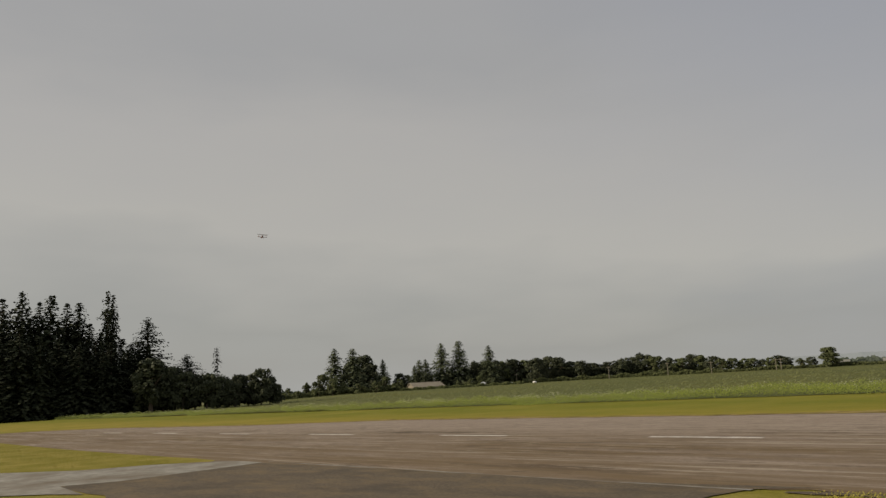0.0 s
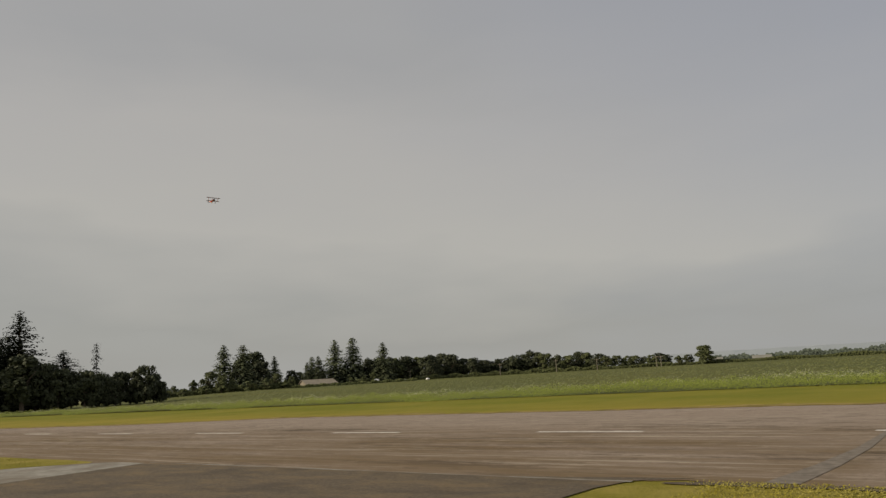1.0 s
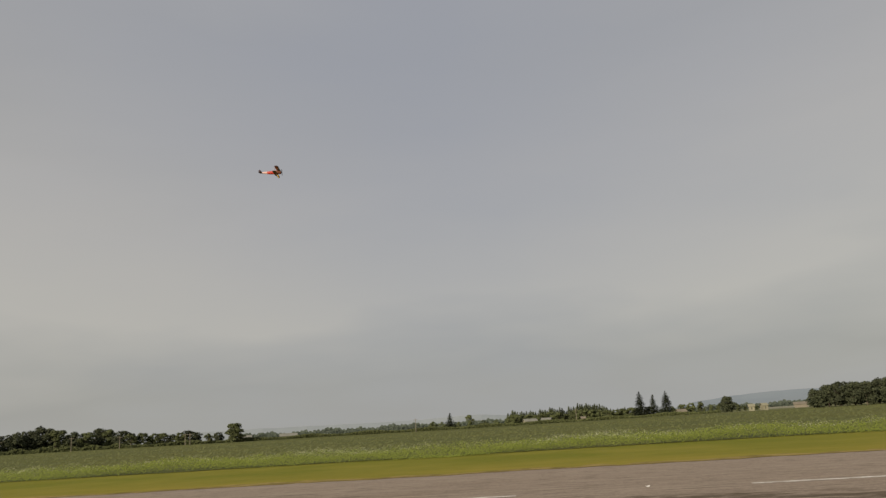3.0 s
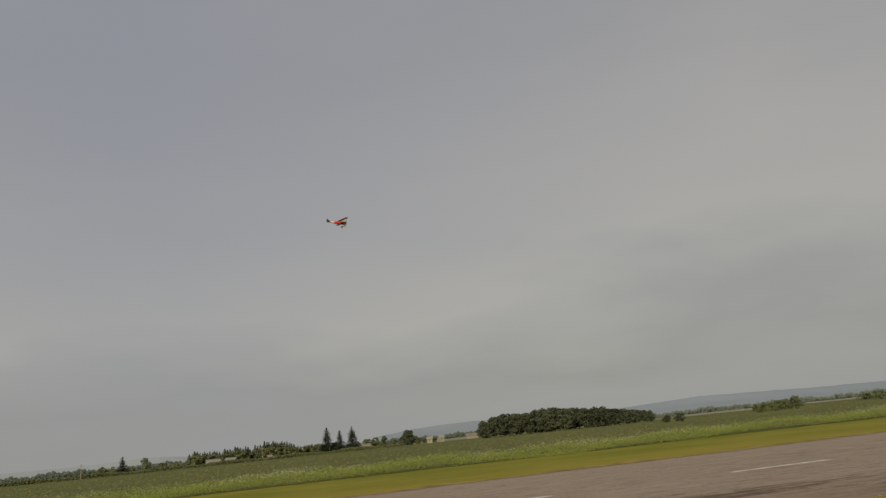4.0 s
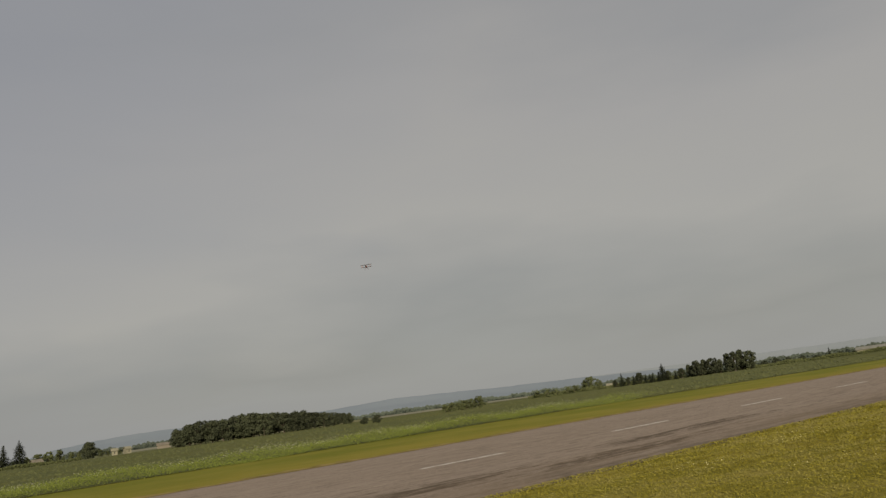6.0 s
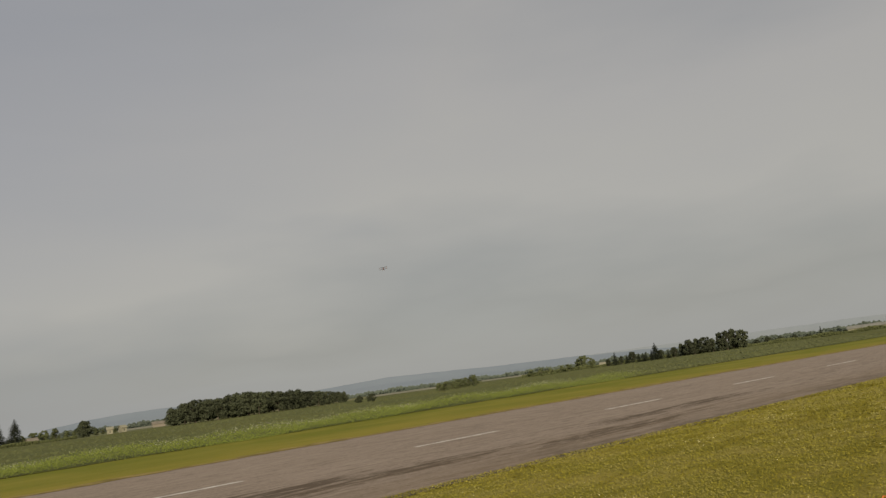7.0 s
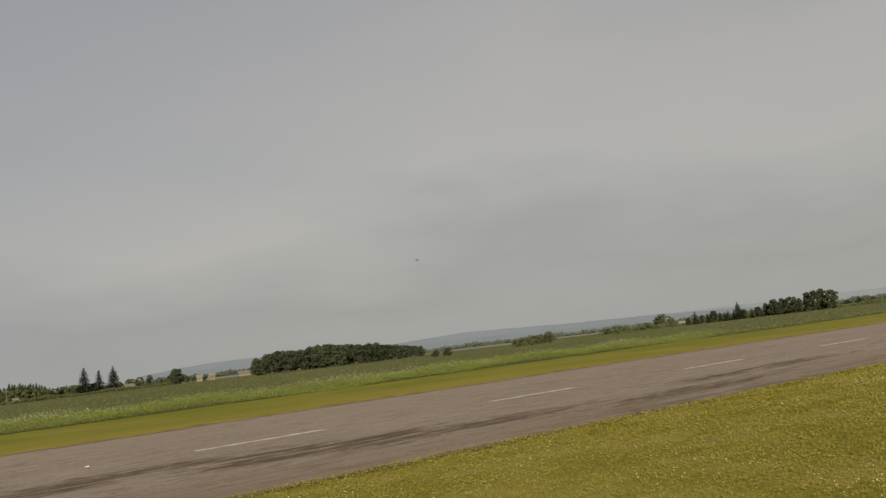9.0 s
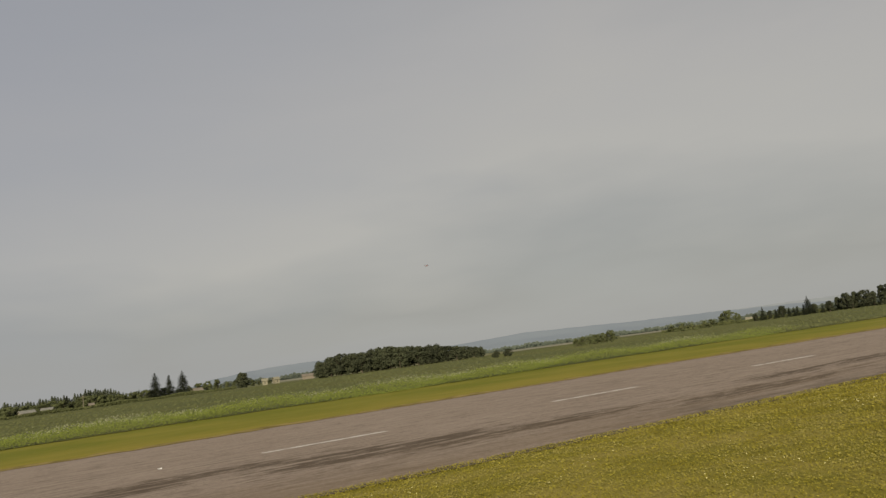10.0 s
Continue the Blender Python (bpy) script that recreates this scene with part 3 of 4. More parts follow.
# the dark fir wood
W1 = "firs of the dark wood"
row(FIRS, [(-79.6, 7.0), (-79.0, 7.1), (-77.5, 7.25), (-76.36, 8.2), (-75.35, 7.45), (-74.7, 7.55), (-73.7, 6.9), (-72.95, 7.5)], 192, 1.2, "tall dark fir tree in the wood's edge", W1, 4)
row(FIRS, [(-80.2, 6.0), (-78.3, 6.0), (-77.0, 6.0), (-75.9, 6.2), (-74.2, 6.0), (-73.3, 5.9), (-72.3, 5.7), (-71.6, 5.0)], 198, 1.5, "dark fir tree in the depth of the wood", W1, 4)
row(FIRS, [(-79.2, 5.0), (-77.83, 5.0), (-76.45, 5.3), (-75.23, 4.9), (-74.13, 4.9), (-72.9, 4.6), (-71.9, 4.6), (-70.92, 4.3), (-69.9, 3.9), (-80.4, 4.2), (-78.35, 3.95), (-75.93, 4.29), (-73.39, 4.19), (-71.43, 3.86)], 180, 1.6, "dark fir tree in front of the wood", W1, 4)
plant(SLIM[0], -71.18, 186, 7.96, 1.0, "slim fir with thin hanging branches", W1)
plant(SLIM[0], -70.85, 188, 7.7, 0.8, "slim fir with thin hanging branches", W1)
plant(OPEN_FIR[0], -68.62, 186, 6.17, 1.35, "broad fir with open tiers of branches", W1)
row(FIRS, [(-79.05, 1.68), (-78.90, 2.22), (-77.12, 2.54), (-75.64, 2.21), (-73.85, 2.62), (-72.06, 2.39), (-70.41, 2.68)], 176, 1.9, "dark young fir at the foot of the wood", W1, 3)
row(FIRS, [(-70.3, 4.6), (-69.7, 4.4), (-69.2, 4.3), (-68.7, 3.4), (-67.9, 3.0)], 190, 1.7, "dark young fir at the foot of the wood", W1, 3)
row(OAKS, [(-67.6, 2.9), (-67.0, 2.5), (-66.3, 2.2), (-65.5, 2.1), (-64.7, 2.05), (-63.9, 1.75), (-63.2, 1.6), (-62.5, 1.8), (-61.9, 1.75), (-61.0, 2.3), (-60.4, 1.7), (-65.9, 1.3), (-64.3, 1.2), (-62.8, 1.2), (-61.5, 1.4), (-59.9, 1.0)], 178, 0.85,
    "dark broadleaf tree under the firs", "broadleaf trees of the wood", 4)
plant(NARROW[0], -68.39, 172, 3.5, 1.45, "grey-green leafy tree standing before the wood")
plant(OPEN_FIR[0], -66.02, 184, 3.45, 2.1, "small open-crowned pine above the thicket")
plant(SNAG[0], -64.00, 184, 3.94, 0.7, "thin ragged snag leaning above the thicket")
# trees beyond the field
W2 = "trees beyond the field"
row(SPRUCE, [(-55.73, 3.3), (-54.4, 3.36), (-52.22, 2.35), (-47.87, 3.35), (-46.58, 3.4), (-44.37, 2.82), (-49.9, 1.8), (-49.55, 2.05), (-49.07, 2.05)], 316, 1.5, "grey-green conifer standing above the hedges", "conifers beyond the field", 5)
row(OAKS, [(-54.42, 2.3), (-53.72, 2.65), (-53.2, 2.0), (-51.0, 1.25), (-50.4, 1.1), (-49.6, 1.1), (-48.9, 1.1), (-48.2, 1.1), (-47.4, 1.2), (-46.80, 1.2), (-46.0, 1.4), (-45.3, 1.8), (-44.7, 1.8)], 328, 0.85, "dark leafy tree between the conifers", W2, 5)
row(GREENS, [(-57.77, 0.96), (-56.75, 1.59), (-55.93, 1.22), (-52.13, 1.13), (-51.04, 0.86), (-59.09, 0.62), (-55.13, 0.85), (-52.83, 0.81), (-45.12, 0.79)], 303, 0.85, "lighter green leafy tree beyond the field", W2, 5)
row(BUSHES, [(-60.51, 0.36), (-58.49, 0.24), (-56.96, 0.49), (-55.43, 0.54), (-54.02, 0.68), (-52.73, 0.62), (-51.64, 0.55), (-46.70, 0.47), (-45.91, 0.53)], 298, 1.2, "low green shrub along the field", "shrubs along the field", 4)
W3 = "row of dark trees along the field"
row([OAKS[0], OAKS[1], GREENS[1], OAKS[2], OAKS[3]], [(-44.14, 1.69), (-43.45, 1.80), (-42.65, 1.76), (-41.76, 1.73), (-40.97, 1.79), (-40.18, 1.85), (-39.38, 1.71), (-38.49, 1.47), (-37.69, 1.38), (-36.80, 1.19), (-35.90, 1.15), (-35.00, 1.25),
           (-34.11, 1.40), (-33.41, 1.58), (-32.61, 1.41), (-31.51, 1.16), (-30.80, 1.11), (-29.99, 1.26), (-29.29, 1.21), (-28.57, 1.06)], 350, 1.0, "dark leafy tree in a row along the field", W3, 8)
row(OAKS, [(-43.9 + 0.86 * i, 1.45 - 0.042 * i + 0.12 * math.sin(i * 1.9)) for i in range(18)], 366, 1.1, "dark leafy tree in the row's second rank", W3, 6)
row(GREENS, [(-28.07, 0.83), (-27.46, 0.89), (-26.74, 0.82), (-26.13, 0.80), (-24.90, 0.74), (-23.06, 0.53)], 345, 1.25, "olive green leafy tree in a row along the field", W3, 6)
row(OAKS, [(-25.52, 0.60), (-24.39, 0.79), (-23.88, 0.69), (-22.44, 0.58)], 350, 1.2, "dark leafy tree in a row along the field", W3, 6)
plant(BLOCK[0], -21.3, 340, 1.14, 1.05, "square-topped green tree standing alone")
plant(FIRS[0], -5.99, 420, 0.93, 1.9, "dark conifer by a farm beyond the field")
plant(GREENS[1], -4.54, 430, 0.75, 0.75, "pale green round tree by a farm")
row(BUSHES, [(-7.21, 0.40), (-6.62, 0.34), (-5.44, 0.25), (-3.47, 0.28), (-2.69, 0.27)], 430, 1.0, "dark shrub by a farm beyond the field", "farm shrubs", 5)
PLANTATION = [(-1.75, 0.62), (-1.4, 0.85), (-1.05, 0.7), (-0.75, 0.74), (-0.4, 0.68), (-0.1, 0.72), (0.25, 0.6), (0.6, 0.78), (0.95, 0.7), (1.3, 0.86), (1.65, 0.74), (2.0, 0.8), (2.3, 0.6), (2.65, 0.86), (3.0, 0.84), (3.3, 1.0), (3.6, 0.9), (3.9, 0.96), (4.2, 0.88), (4.5, 0.92),
              (4.85, 0.86), (5.15, 0.7), (5.6, 0.52), (6.1, 0.5), (6.6, 0.55), (7.1, 0.5)]
row(PLANTED, PLANTATION, 440, 1.25, "dark green conifer in a far plantation", "far conifer plantation", 8)
row(PLANTED, [(a + 0.17, e - 0.07) for a, e in PLANTATION], 446, 1.35, "dark green conifer in the plantation's second rank", "far conifer plantation", 6)
row(GREENS, [(-1.7, 0.4), (-1.2, 0.55), (-0.7, 0.5), (-0.2, 0.5), (0.3, 0.42), (0.8, 0.5), (1.3, 0.55), (1.9, 0.5), (2.4, 0.36), (2.9, 0.5), (3.4, 0.6), (3.9, 0.6), (4.4, 0.55), (4.9, 0.5), (5.4, 0.45), (5.9, 0.42), (6.4, 0.45), (6.9, 0.5), (7.3, 0.4)], 425, 1.3, "green leafy tree before the plantation", "far leafy trees", 5)
row([FIRS[1], FIRS[0], FIRS[2]], [(7.67, 1.56), (8.57, 1.27), (9.46, 1.46)], 400, 1.6, "one of three tall dark conifers in a group", "three tall conifers", 3)
row(GREENS, [(7.2, 0.45), (8.2, 0.5), (9.9, 0.4), (10.5, 0.5), (11.1, 0.58), (11.75, 0.6), (12.4, 0.36), (12.9, 0.3), (14.2, 0.25), (14.6, 0.1), (15.3, 0.1)], 410, 1.0, "green leafy tree near the farm houses", "far leafy trees", 5)
plant(DOME[0], 13.47, 390, 0.84, 0.95, "dense round dark tree standing alone")
# the oak grove in the field
GROVE = [(19.06, 0.90), (19.78, 1.12), (20.49, 1.30), (21.30, 1.27), (22.00, 1.27), (22.70, 1.31), (23.40, 1.35), (24.10, 1.33), (24.80, 1.32), (25.49, 1.24), (26.18, 1.15), (26.87, 1.12), (27.56, 1.04), (28.35, 0.86), (29.03, 0.79), (29.72, 0.68), (30.40, 0.55), (30.80, 0.46)]
row(OAKS, GROVE, 300, 1.0, "dark oak in a dense grove in the field", "oaks of the grove", 5)
row(OAKS, [(a + 0.35, e - 0.12) for a, e in GROVE[:-1]], 318, 1.1, "dark oak in a dense grove in the field", "oaks of the grove", 5)
row(OAKS, [(31.91, 0.02), (32.85, 0.06)], 185, 1.15, "small round dark tree in the field", "two small round trees", 3)
row(GREENS, [(37.84, 0.16), (38.32, 0.23), (38.82, 0.18), (39.40, 0.28), (39.89, 0.33), (40.38, 0.42), (38.08, 0.08), (39.11, 0.08)], 215, 1.2, "green bushy tree in a clump in the field", "clump in the field", 4)
row(BUSHES, [(44.74, 0.16), (45.43, 0.21), (46.84, 0.18), (47.34, 0.23), (46.14, 0.12)], 270, 1.2, "dark shrub beyond the field", "shrubs along the field", 4)
row(GREENS, [(48.14, 0.52), (48.59, 0.73), (49.15, 0.50)], 330, 0.9, "leafy tree at the field's far corner", "trees at the field's far corner", 4)
row([FIRS[0], NARROW[0], FIRS[2]], [(50.78, 0.60), (51.21, 0.32), (51.62, 0.36), (52.02, 0.57), (52.45, 0.34), (52.96, 0.35), (53.66, 0.90), (53.37, 0.43), (53.99, 0.41), (54.52, 0.30), (54.93, 0.44), (52.76, 0.29), (50.28, 0.23)], 290, 1.45, "dark tree in a mixed row at the field's end", "mixed row at the field's end", 4)
row([NARROW[0], OAKS[2], NARROW[0]], [(55.45, 0.63), (55.98, 0.82), (56.50, 0.86), (57.03, 0.83), (57.56, 0.69), (58.08, 1.05), (58.51, 1.12), (58.94, 1.19), (59.52, 0.99), (55.67, 0.48), (56.30, 0.56), (57.25, 0.44), (58.21, 0.62), (59.18, 0.69)], 310, 0.95, "tall dark poplar-like tree in a dense clump", "dark clump at the field's end", 4)
row(OAKS, [(60.41, 0.14), (61.17, 0.20), (61.94, 0.15), (62.84, 0.11), (63.68, 0.04), (65.09, 0.06), (65.90, -0.01), (67.93, 0.13), (68.75, 0.08), (69.19, 0.18)], 380, 1.3, "dark tree in a far line", "far line of trees", 6)
plant(FIRS[1], 64.50, 370, 0.46, 1.0, "dark conifer rising from a far line of trees")


# far woods and hedges, too many leaves to count
def far_woods(az0, az1, dist, top, seed, mat, label, name="far_woods"):
    rng = np.random.RandomState(seed)
    n = int(abs(az1 - az0) * 420)
    az = rng.uniform(az0, az1, n)
    d = dist * rng.uniform(0.96, 1.05, n)
    prof = top * (0.62 + 0.3 * np.sin(az * 2.1 + seed) * np.sin(az * 0.9 + 2 * seed) + 0.12 * np.sin(az * 8.0 + seed) + 0.1 * np.sin(az * 21.0))
    hgt = CAM[2] + d * np.tan(np.radians(np.maximum(prof, 0.04)))
    z = hgt * rng.uniform(0, 1, n) ** 0.7
    a = np.radians(az)
    p = np.stack([d * np.sin(a), d * np.cos(a), z], 1)
    nor = np.stack([-np.sin(a), -np.cos(a), np.full(n, 0.6)], 1)
    v, f = cards(p, dist * 0.0014 * rng.uniform(0.6, 1.2, n), nor, seed)
    stuff_mesh(name, v, f, mat, label, "trees")


# these woods get their haze from the leaf colour
far_woods(-21, -8, 900, 0.40, 1, "farleaf", "far woods along the horizon with haze painted into the leaves")
far_woods(-9, 2, 950, 0.3, 2, "farleaf", "far woods along the horizon with haze painted into the leaves")
far_woods(9, 20, 800, 0.32, 3, "farleaf", "far woods along the horizon with haze painted into the leaves")
far_woods(30, 49, 900, 0.26, 4, "farleaf", "far woods along the horizon with haze painted into the leaves")
far_woods(48, 74, 850, 0.30, 5, "farleaf", "far woods along the horizon with haze painted into the leaves")
far_woods(-62, -44, 700, 0.45, 6, "farleaf", "far woods along the horizon with haze painted into the leaves")
far_woods(-100, -79, 185, 6.5, 8, "needle", "dark wood going on beyond the runway's end")


def hedge(az0, az1, d0, d1, h, seed, label):
    rng = np.random.RandomState(seed)
    n = int(abs(az1 - az0) * 420)
    k = rng.uniform(0, 1, n)
    a, d = np.radians(az0 + (az1 - az0) * k), d0 + (d1 - d0) * k + rng.uniform(-1, 1, n)
    x, y = d * np.sin(a), d * np.cos(a)
    p = np.stack([x, y, rise(x, y) + h * rng.uniform(0, 1, n) * (0.8 + 0.25 * np.sin(k * 60 + seed))], 1)
    v, f = cards(p, rng.uniform(0.25, 0.55, n), np.stack([-np.sin(a), -np.cos(a), np.full(n, 0.8)], 1), seed)
    stuff_mesh("hedge", v, f, "hedge", label, "hedge")


hedge(-62, -51, 300, 300, 2.6, 1, "rough green hedge along the field's end")
hedge(-51, -42, 284, 292, 1.0, 6, "low rough hedge before the barn")
hedge(-42, -28, 330, 330, 1.8, 2, "low dark green hedge along the field")
hedge(-28, 13, 335, 372, 1.5, 3, "low dark green hedge along the field")
hedge(44, 70, 300, 340, 1.4, 4, "low dark green hedge at the field's end")


def ridge(name, profile, dist, mat, label):
    """A far range of hills: a crest with a slope before and behind it."""
    verts, faces = [], []
    for i, (az, el) in enumerate(profile):
        h = CAM[2] + dist * math.tan(radians(max(el, -0.02)))
        verts += [at(az, dist - 500, -1.0), at(az, dist - 160, h * 0.55), at(az, dist, h), at(az, dist + 300, -1.0)]
        if i:
            a, b = 4 * (i - 1), 4 * i
            faces += [(a + k, b + k, b + k + 1, a + k + 1) for k in range(3)]
    tagged(mesh_ob(name, verts, faces, mat), label, "hills", kind="structure")


def crest(stops, wob, seed):
    out = []
    for (a0, e0), (a1, e1) in zip(stops, stops[1:]):
        n = max(2, int((a1 - a0) / 0.5))
        for i in range(n):
            k = i / n
            a = a0 + (a1 - a0) * k
            out.append((a, e0 + (e1 - e0) * (k * k * (3 - 2 * k)) + wob * noise.noise((a * 0.9, seed, 0))))
    return out


# the hills' haze sits in their material colour, paler for the farther range
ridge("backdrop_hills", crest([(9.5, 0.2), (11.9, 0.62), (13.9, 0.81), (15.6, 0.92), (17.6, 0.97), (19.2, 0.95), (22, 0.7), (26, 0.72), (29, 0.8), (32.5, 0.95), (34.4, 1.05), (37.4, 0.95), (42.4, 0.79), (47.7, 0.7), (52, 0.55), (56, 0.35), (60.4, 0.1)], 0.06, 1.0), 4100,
      "hill", "wooded hills on the horizon with haze painted into their blue")
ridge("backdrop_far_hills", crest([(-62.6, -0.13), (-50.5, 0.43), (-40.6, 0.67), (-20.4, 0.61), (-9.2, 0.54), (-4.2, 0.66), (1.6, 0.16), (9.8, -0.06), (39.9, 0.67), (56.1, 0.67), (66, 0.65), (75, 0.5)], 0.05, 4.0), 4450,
      "hill2", "far hills on the horizon paled by painted haze")
for a0, a1, d0, d1, z in ((32.5, 37.6, 420, 640, 0.06), (41.0, 45.0, 480, 700, 0.05), (15.5, 18.6, 450, 760, 0.05), (-49.8, -47.5, 420, 600, 0.05), (66, 69.5, 430, 600, 0.05)):
    tagged(mesh_ob("stubble_field", [at(a0, d0, z), at(a1, d0, z), at(a1, d1, z + 0.4), at(a0, d1, z + 0.4)], [(0, 1, 2, 3)], "straw"),
           "pale stubble field beyond the crops", "field", kind="structure")


# ---- buildings far beyond the field ----
def house(az, dist, w, d, wall_h, roof_h, turn, wall, roof, label, windows=2, kind="house"):
    base = new(kind)
    bm = bmesh.new()
    box(bm, 0, 0, wall_h / 2, w, d, wall_h)
    part("wall", bm, wall, base, "plain siding")
    bm = bmesh.new()
    o, t = 0.4, 0.18
    pts = [(-w / 2 - o, -d / 2 - o, wall_h - 0.1), (-w / 2 - o, 0, wall_h + roof_h), (-w / 2 - o, d / 2 + o, wall_h - 0.1)]
    lower = [bm.verts.new(p) for p in pts]
    upper = [bm.verts.new((p[0], p[1], p[2] + t)) for p in pts]
    prof = lower + upper[::-1]
    f = bm.faces.new(prof)
    r = bmesh.ops.extrude_face_region(bm, geom=[f])
    bmesh.ops.translate(bm, vec=(w + 2 * o, 0, 0), verts=[v for v in r["geom"] if isinstance(v, bmesh.types.BMVert)])
    bmesh.ops.recalc_face_normals(bm, faces=bm.faces[:])
    part("roof", bm, roof, base, "pale pitched roof")
    bm = bmesh.new()
    for s in (-1, 1):
        a = [bm.verts.new(p) for p in ((s * (w / 2 - 0.02), -d / 2, wall_h), (s * (w / 2 - 0.02), d / 2, wall_h), (s * (w / 2 - 0.02), 0, wall_h + roof_h * 0.96))]
        bm.faces.new(a)
    part("gable", bm, wall, base)
    for i in range(windows):
        bm = bmesh.new()
        box(bm, w * ((i + 0.5) / windows - 0.5), -d / 2 - 0.01, wall_h * 0.55, min(1.6, w * 0.12), 0.06, 1.1)
        part("window", bm, "pane", base, "dark window")
    base.matrix_basis = pose(*at(az, dist), 0, 0, turn - az)
    return tagged(base, label, "building")


house(-49.2, 300, 11.5, 14, 0.9, 1.7, 14, "tanroof", "barnroof", "long low barn with a pale tan roof", 0, "barn")
house(-0.2, 405, 6.0, 7, 1.5, 1.1, 10, "cream", "tin", "far low house with a pale roof")
house(1.0, 405, 4.6, 7, 1.5, 1.1, -8, "cream", "tin", "far low house with a pale roof")
house(3.62, 410, 2, 4, 1.3, 0.8, 0, "cream", "tanroof", "far small cream shed", 1, "shed")
house(10.40, 385, 3.6, 5, 1.5, 1.1, 15, "cream", "tanroof", "cream house with a tan roof among trees")
house(15.02, 370, 2.3, 4, 1.9, 0.9, 0, "cream", "cream", "small cream farm building", 1, "shed")
house(15.80, 372, 2.0, 4, 2.0, 0.9, 20, "cream", "cream", "small cream farm building", 1, "shed")
house(18.1, 420, 6, 6, 1.6, 1.0, 0, "post", "tanroof", "tan barn beside the grove", 0, "barn")
house(-20.59, 352, 5, 7, 1.5, 0.9, 0, "cream", "tin", "far low pale shed", 0, "shed")
house(-17.61, 352, 7, 7, 1.3, 1.0, 0, "cream", "tin", "far low pale shed", 0, "shed")
house(49.88, 345, 2.2, 3, 1.0, 0.7, 0, "cream", "cream", "tiny far cream shed", 0, "shed")
house(67.01, 380, 12, 8, 1.6, 1.0, 0, "cream", "tin", "far pale farm shed", 0, "shed")
house(68.19, 380, 7, 8, 1.6, 1.0, 0, "cream", "tin", "far pale farm shed", 0, "shed")


def storage_tank(az, dist, w, h, label):
    base = new("storage_tank")
    bm = bmesh.new()
    bmesh.ops.create_uvsphere(bm, u_segments=20, v_segments=12, radius=0.5, matrix=pose(0, 0, h * 0.52) @ Matrix.Diagonal((w, w * 0.75, h * 0.96, 1)))
    part("shell", bm, "white", base)
    bm = bmesh.new()
    for s in (-1, 1):
        box(bm, s * w * 0.25, 0, 0.12, 0.2, w * 0.6, 0.24)
    part("cradle", bm, "post", base)
    base.matrix_basis = pose(*at(az, dist), 0, 0, -az)
    tagged(base, label, "tank")


storage_tank(-44.92, 296, 2.3, 1.6, "rounded white tank at the field's end")
storage_tank(-43.44, 300, 1.0, 0.7, "small pale tank at the field's end")
storage_tank(-41.16, 300, 1.5, 0.8, "small pale tank at the field's end")


def utility_pole(az, dist, h, label):
    base = new("utility_pole")
    bm = bmesh.new()
    rod(bm, (0, 0, -0.3), (0, 0, h), 0.14, 0.1, 8)
    part("pole", bm, "post", base)
    bm = bmesh.new()
    box(bm, 0, 0, h * 0.9, 1.8, 0.14, 0.14)
    part("crossarm", bm, "post", base)
    base.matrix_basis = pose(*at(az, dist), 0, 0, -az)
    tagged(base, label, "pole", "poles along the field")


for az, h in ((-42.44, 4.2), (-35.80, 5.0), (-31.70, 5.2), (-28.77, 4.6), (-24.60, 4.4), (-24.29, 4.4)):
    utility_pole(az, 322, h, "weathered wooden pole at the field's edge")
utility_pole(-8.50, 345, 5.6, "tall weathered wooden pole at the field's edge")
utility_pole(3.13, 380, 6.0, "pale pole before the plantation")


# ---- grass, weeds and crops ----
def blades(n, xr, yr, hgt, wid, seed, mat, label, category, keep=None, name="grass", lean=0.5, heads=None):
    """Upright three-cornered blades scattered over a stretch of ground."""
    rng = np.random.RandomState(seed)
    x, y = rng.uniform(*xr, n), rng.uniform(*yr, n)
    if keep is not None:
        k = keep(x, y, rng)
        x, y = x[k], y[k]
    n = len(x)
    h = hgt * rng.uniform(0.45, 1.15, n)
    a = rng.uniform(0, 6.283, n)
    w = wid * rng.uniform(0.6, 1.2, n)
    z0 = np.full(n, -0.015)
    d = np.stack([np.cos(a) * w, np.sin(a) * w, np.zeros(n)], 1)
    c = np.stack([x, y, z0], 1)
    tip = c + np.stack([rng.normal(0, lean, n) * h, rng.normal(0, lean, n) * h, h], 1)
    v = np.stack([c - d, c + d, tip], 1).reshape(-1, 3)
    stuff_mesh(name, v, np.arange(3 * n).reshape(n, 3), mat, label, category)
    return tip


def off_pavement(x, y, rng):
    k = (y < 11.25) & ((x > -4.6) | (y < 1)) | ((x < -23) & (y < 11.0))
    return k


blades(110000, (-4.6, 32), (2.5, 11.4), 0.03, 0.008, 1, "blade", "short yellow-green mown grass blades", "grass", off_pavement, lean=1.7)
blades(40000, (-60, -22.5), (4.5, 12.2), 0.05, 0.016, 2, "blade", "short yellow-green mown grass blades", "grass",
       lambda x, y, rng: (x < -22.5) & (y < 10.8 - (x + 25) * 0.03) & (y > 10.6 + (x + 22) * 0.95), lean=0.9)
blades(9000, (-4.6, 60), (11.0, 11.55), 0.045, 0.012, 3, "blade", "longer grass fringe at the asphalt's edge", "grass", lean=1.2, name="grass_fringe")
blades(20000, (-120, 120), (30.2, 47), 0.02, 0.03, 4, "verge", "mown grass of the verge", "grass", lean=0.7)


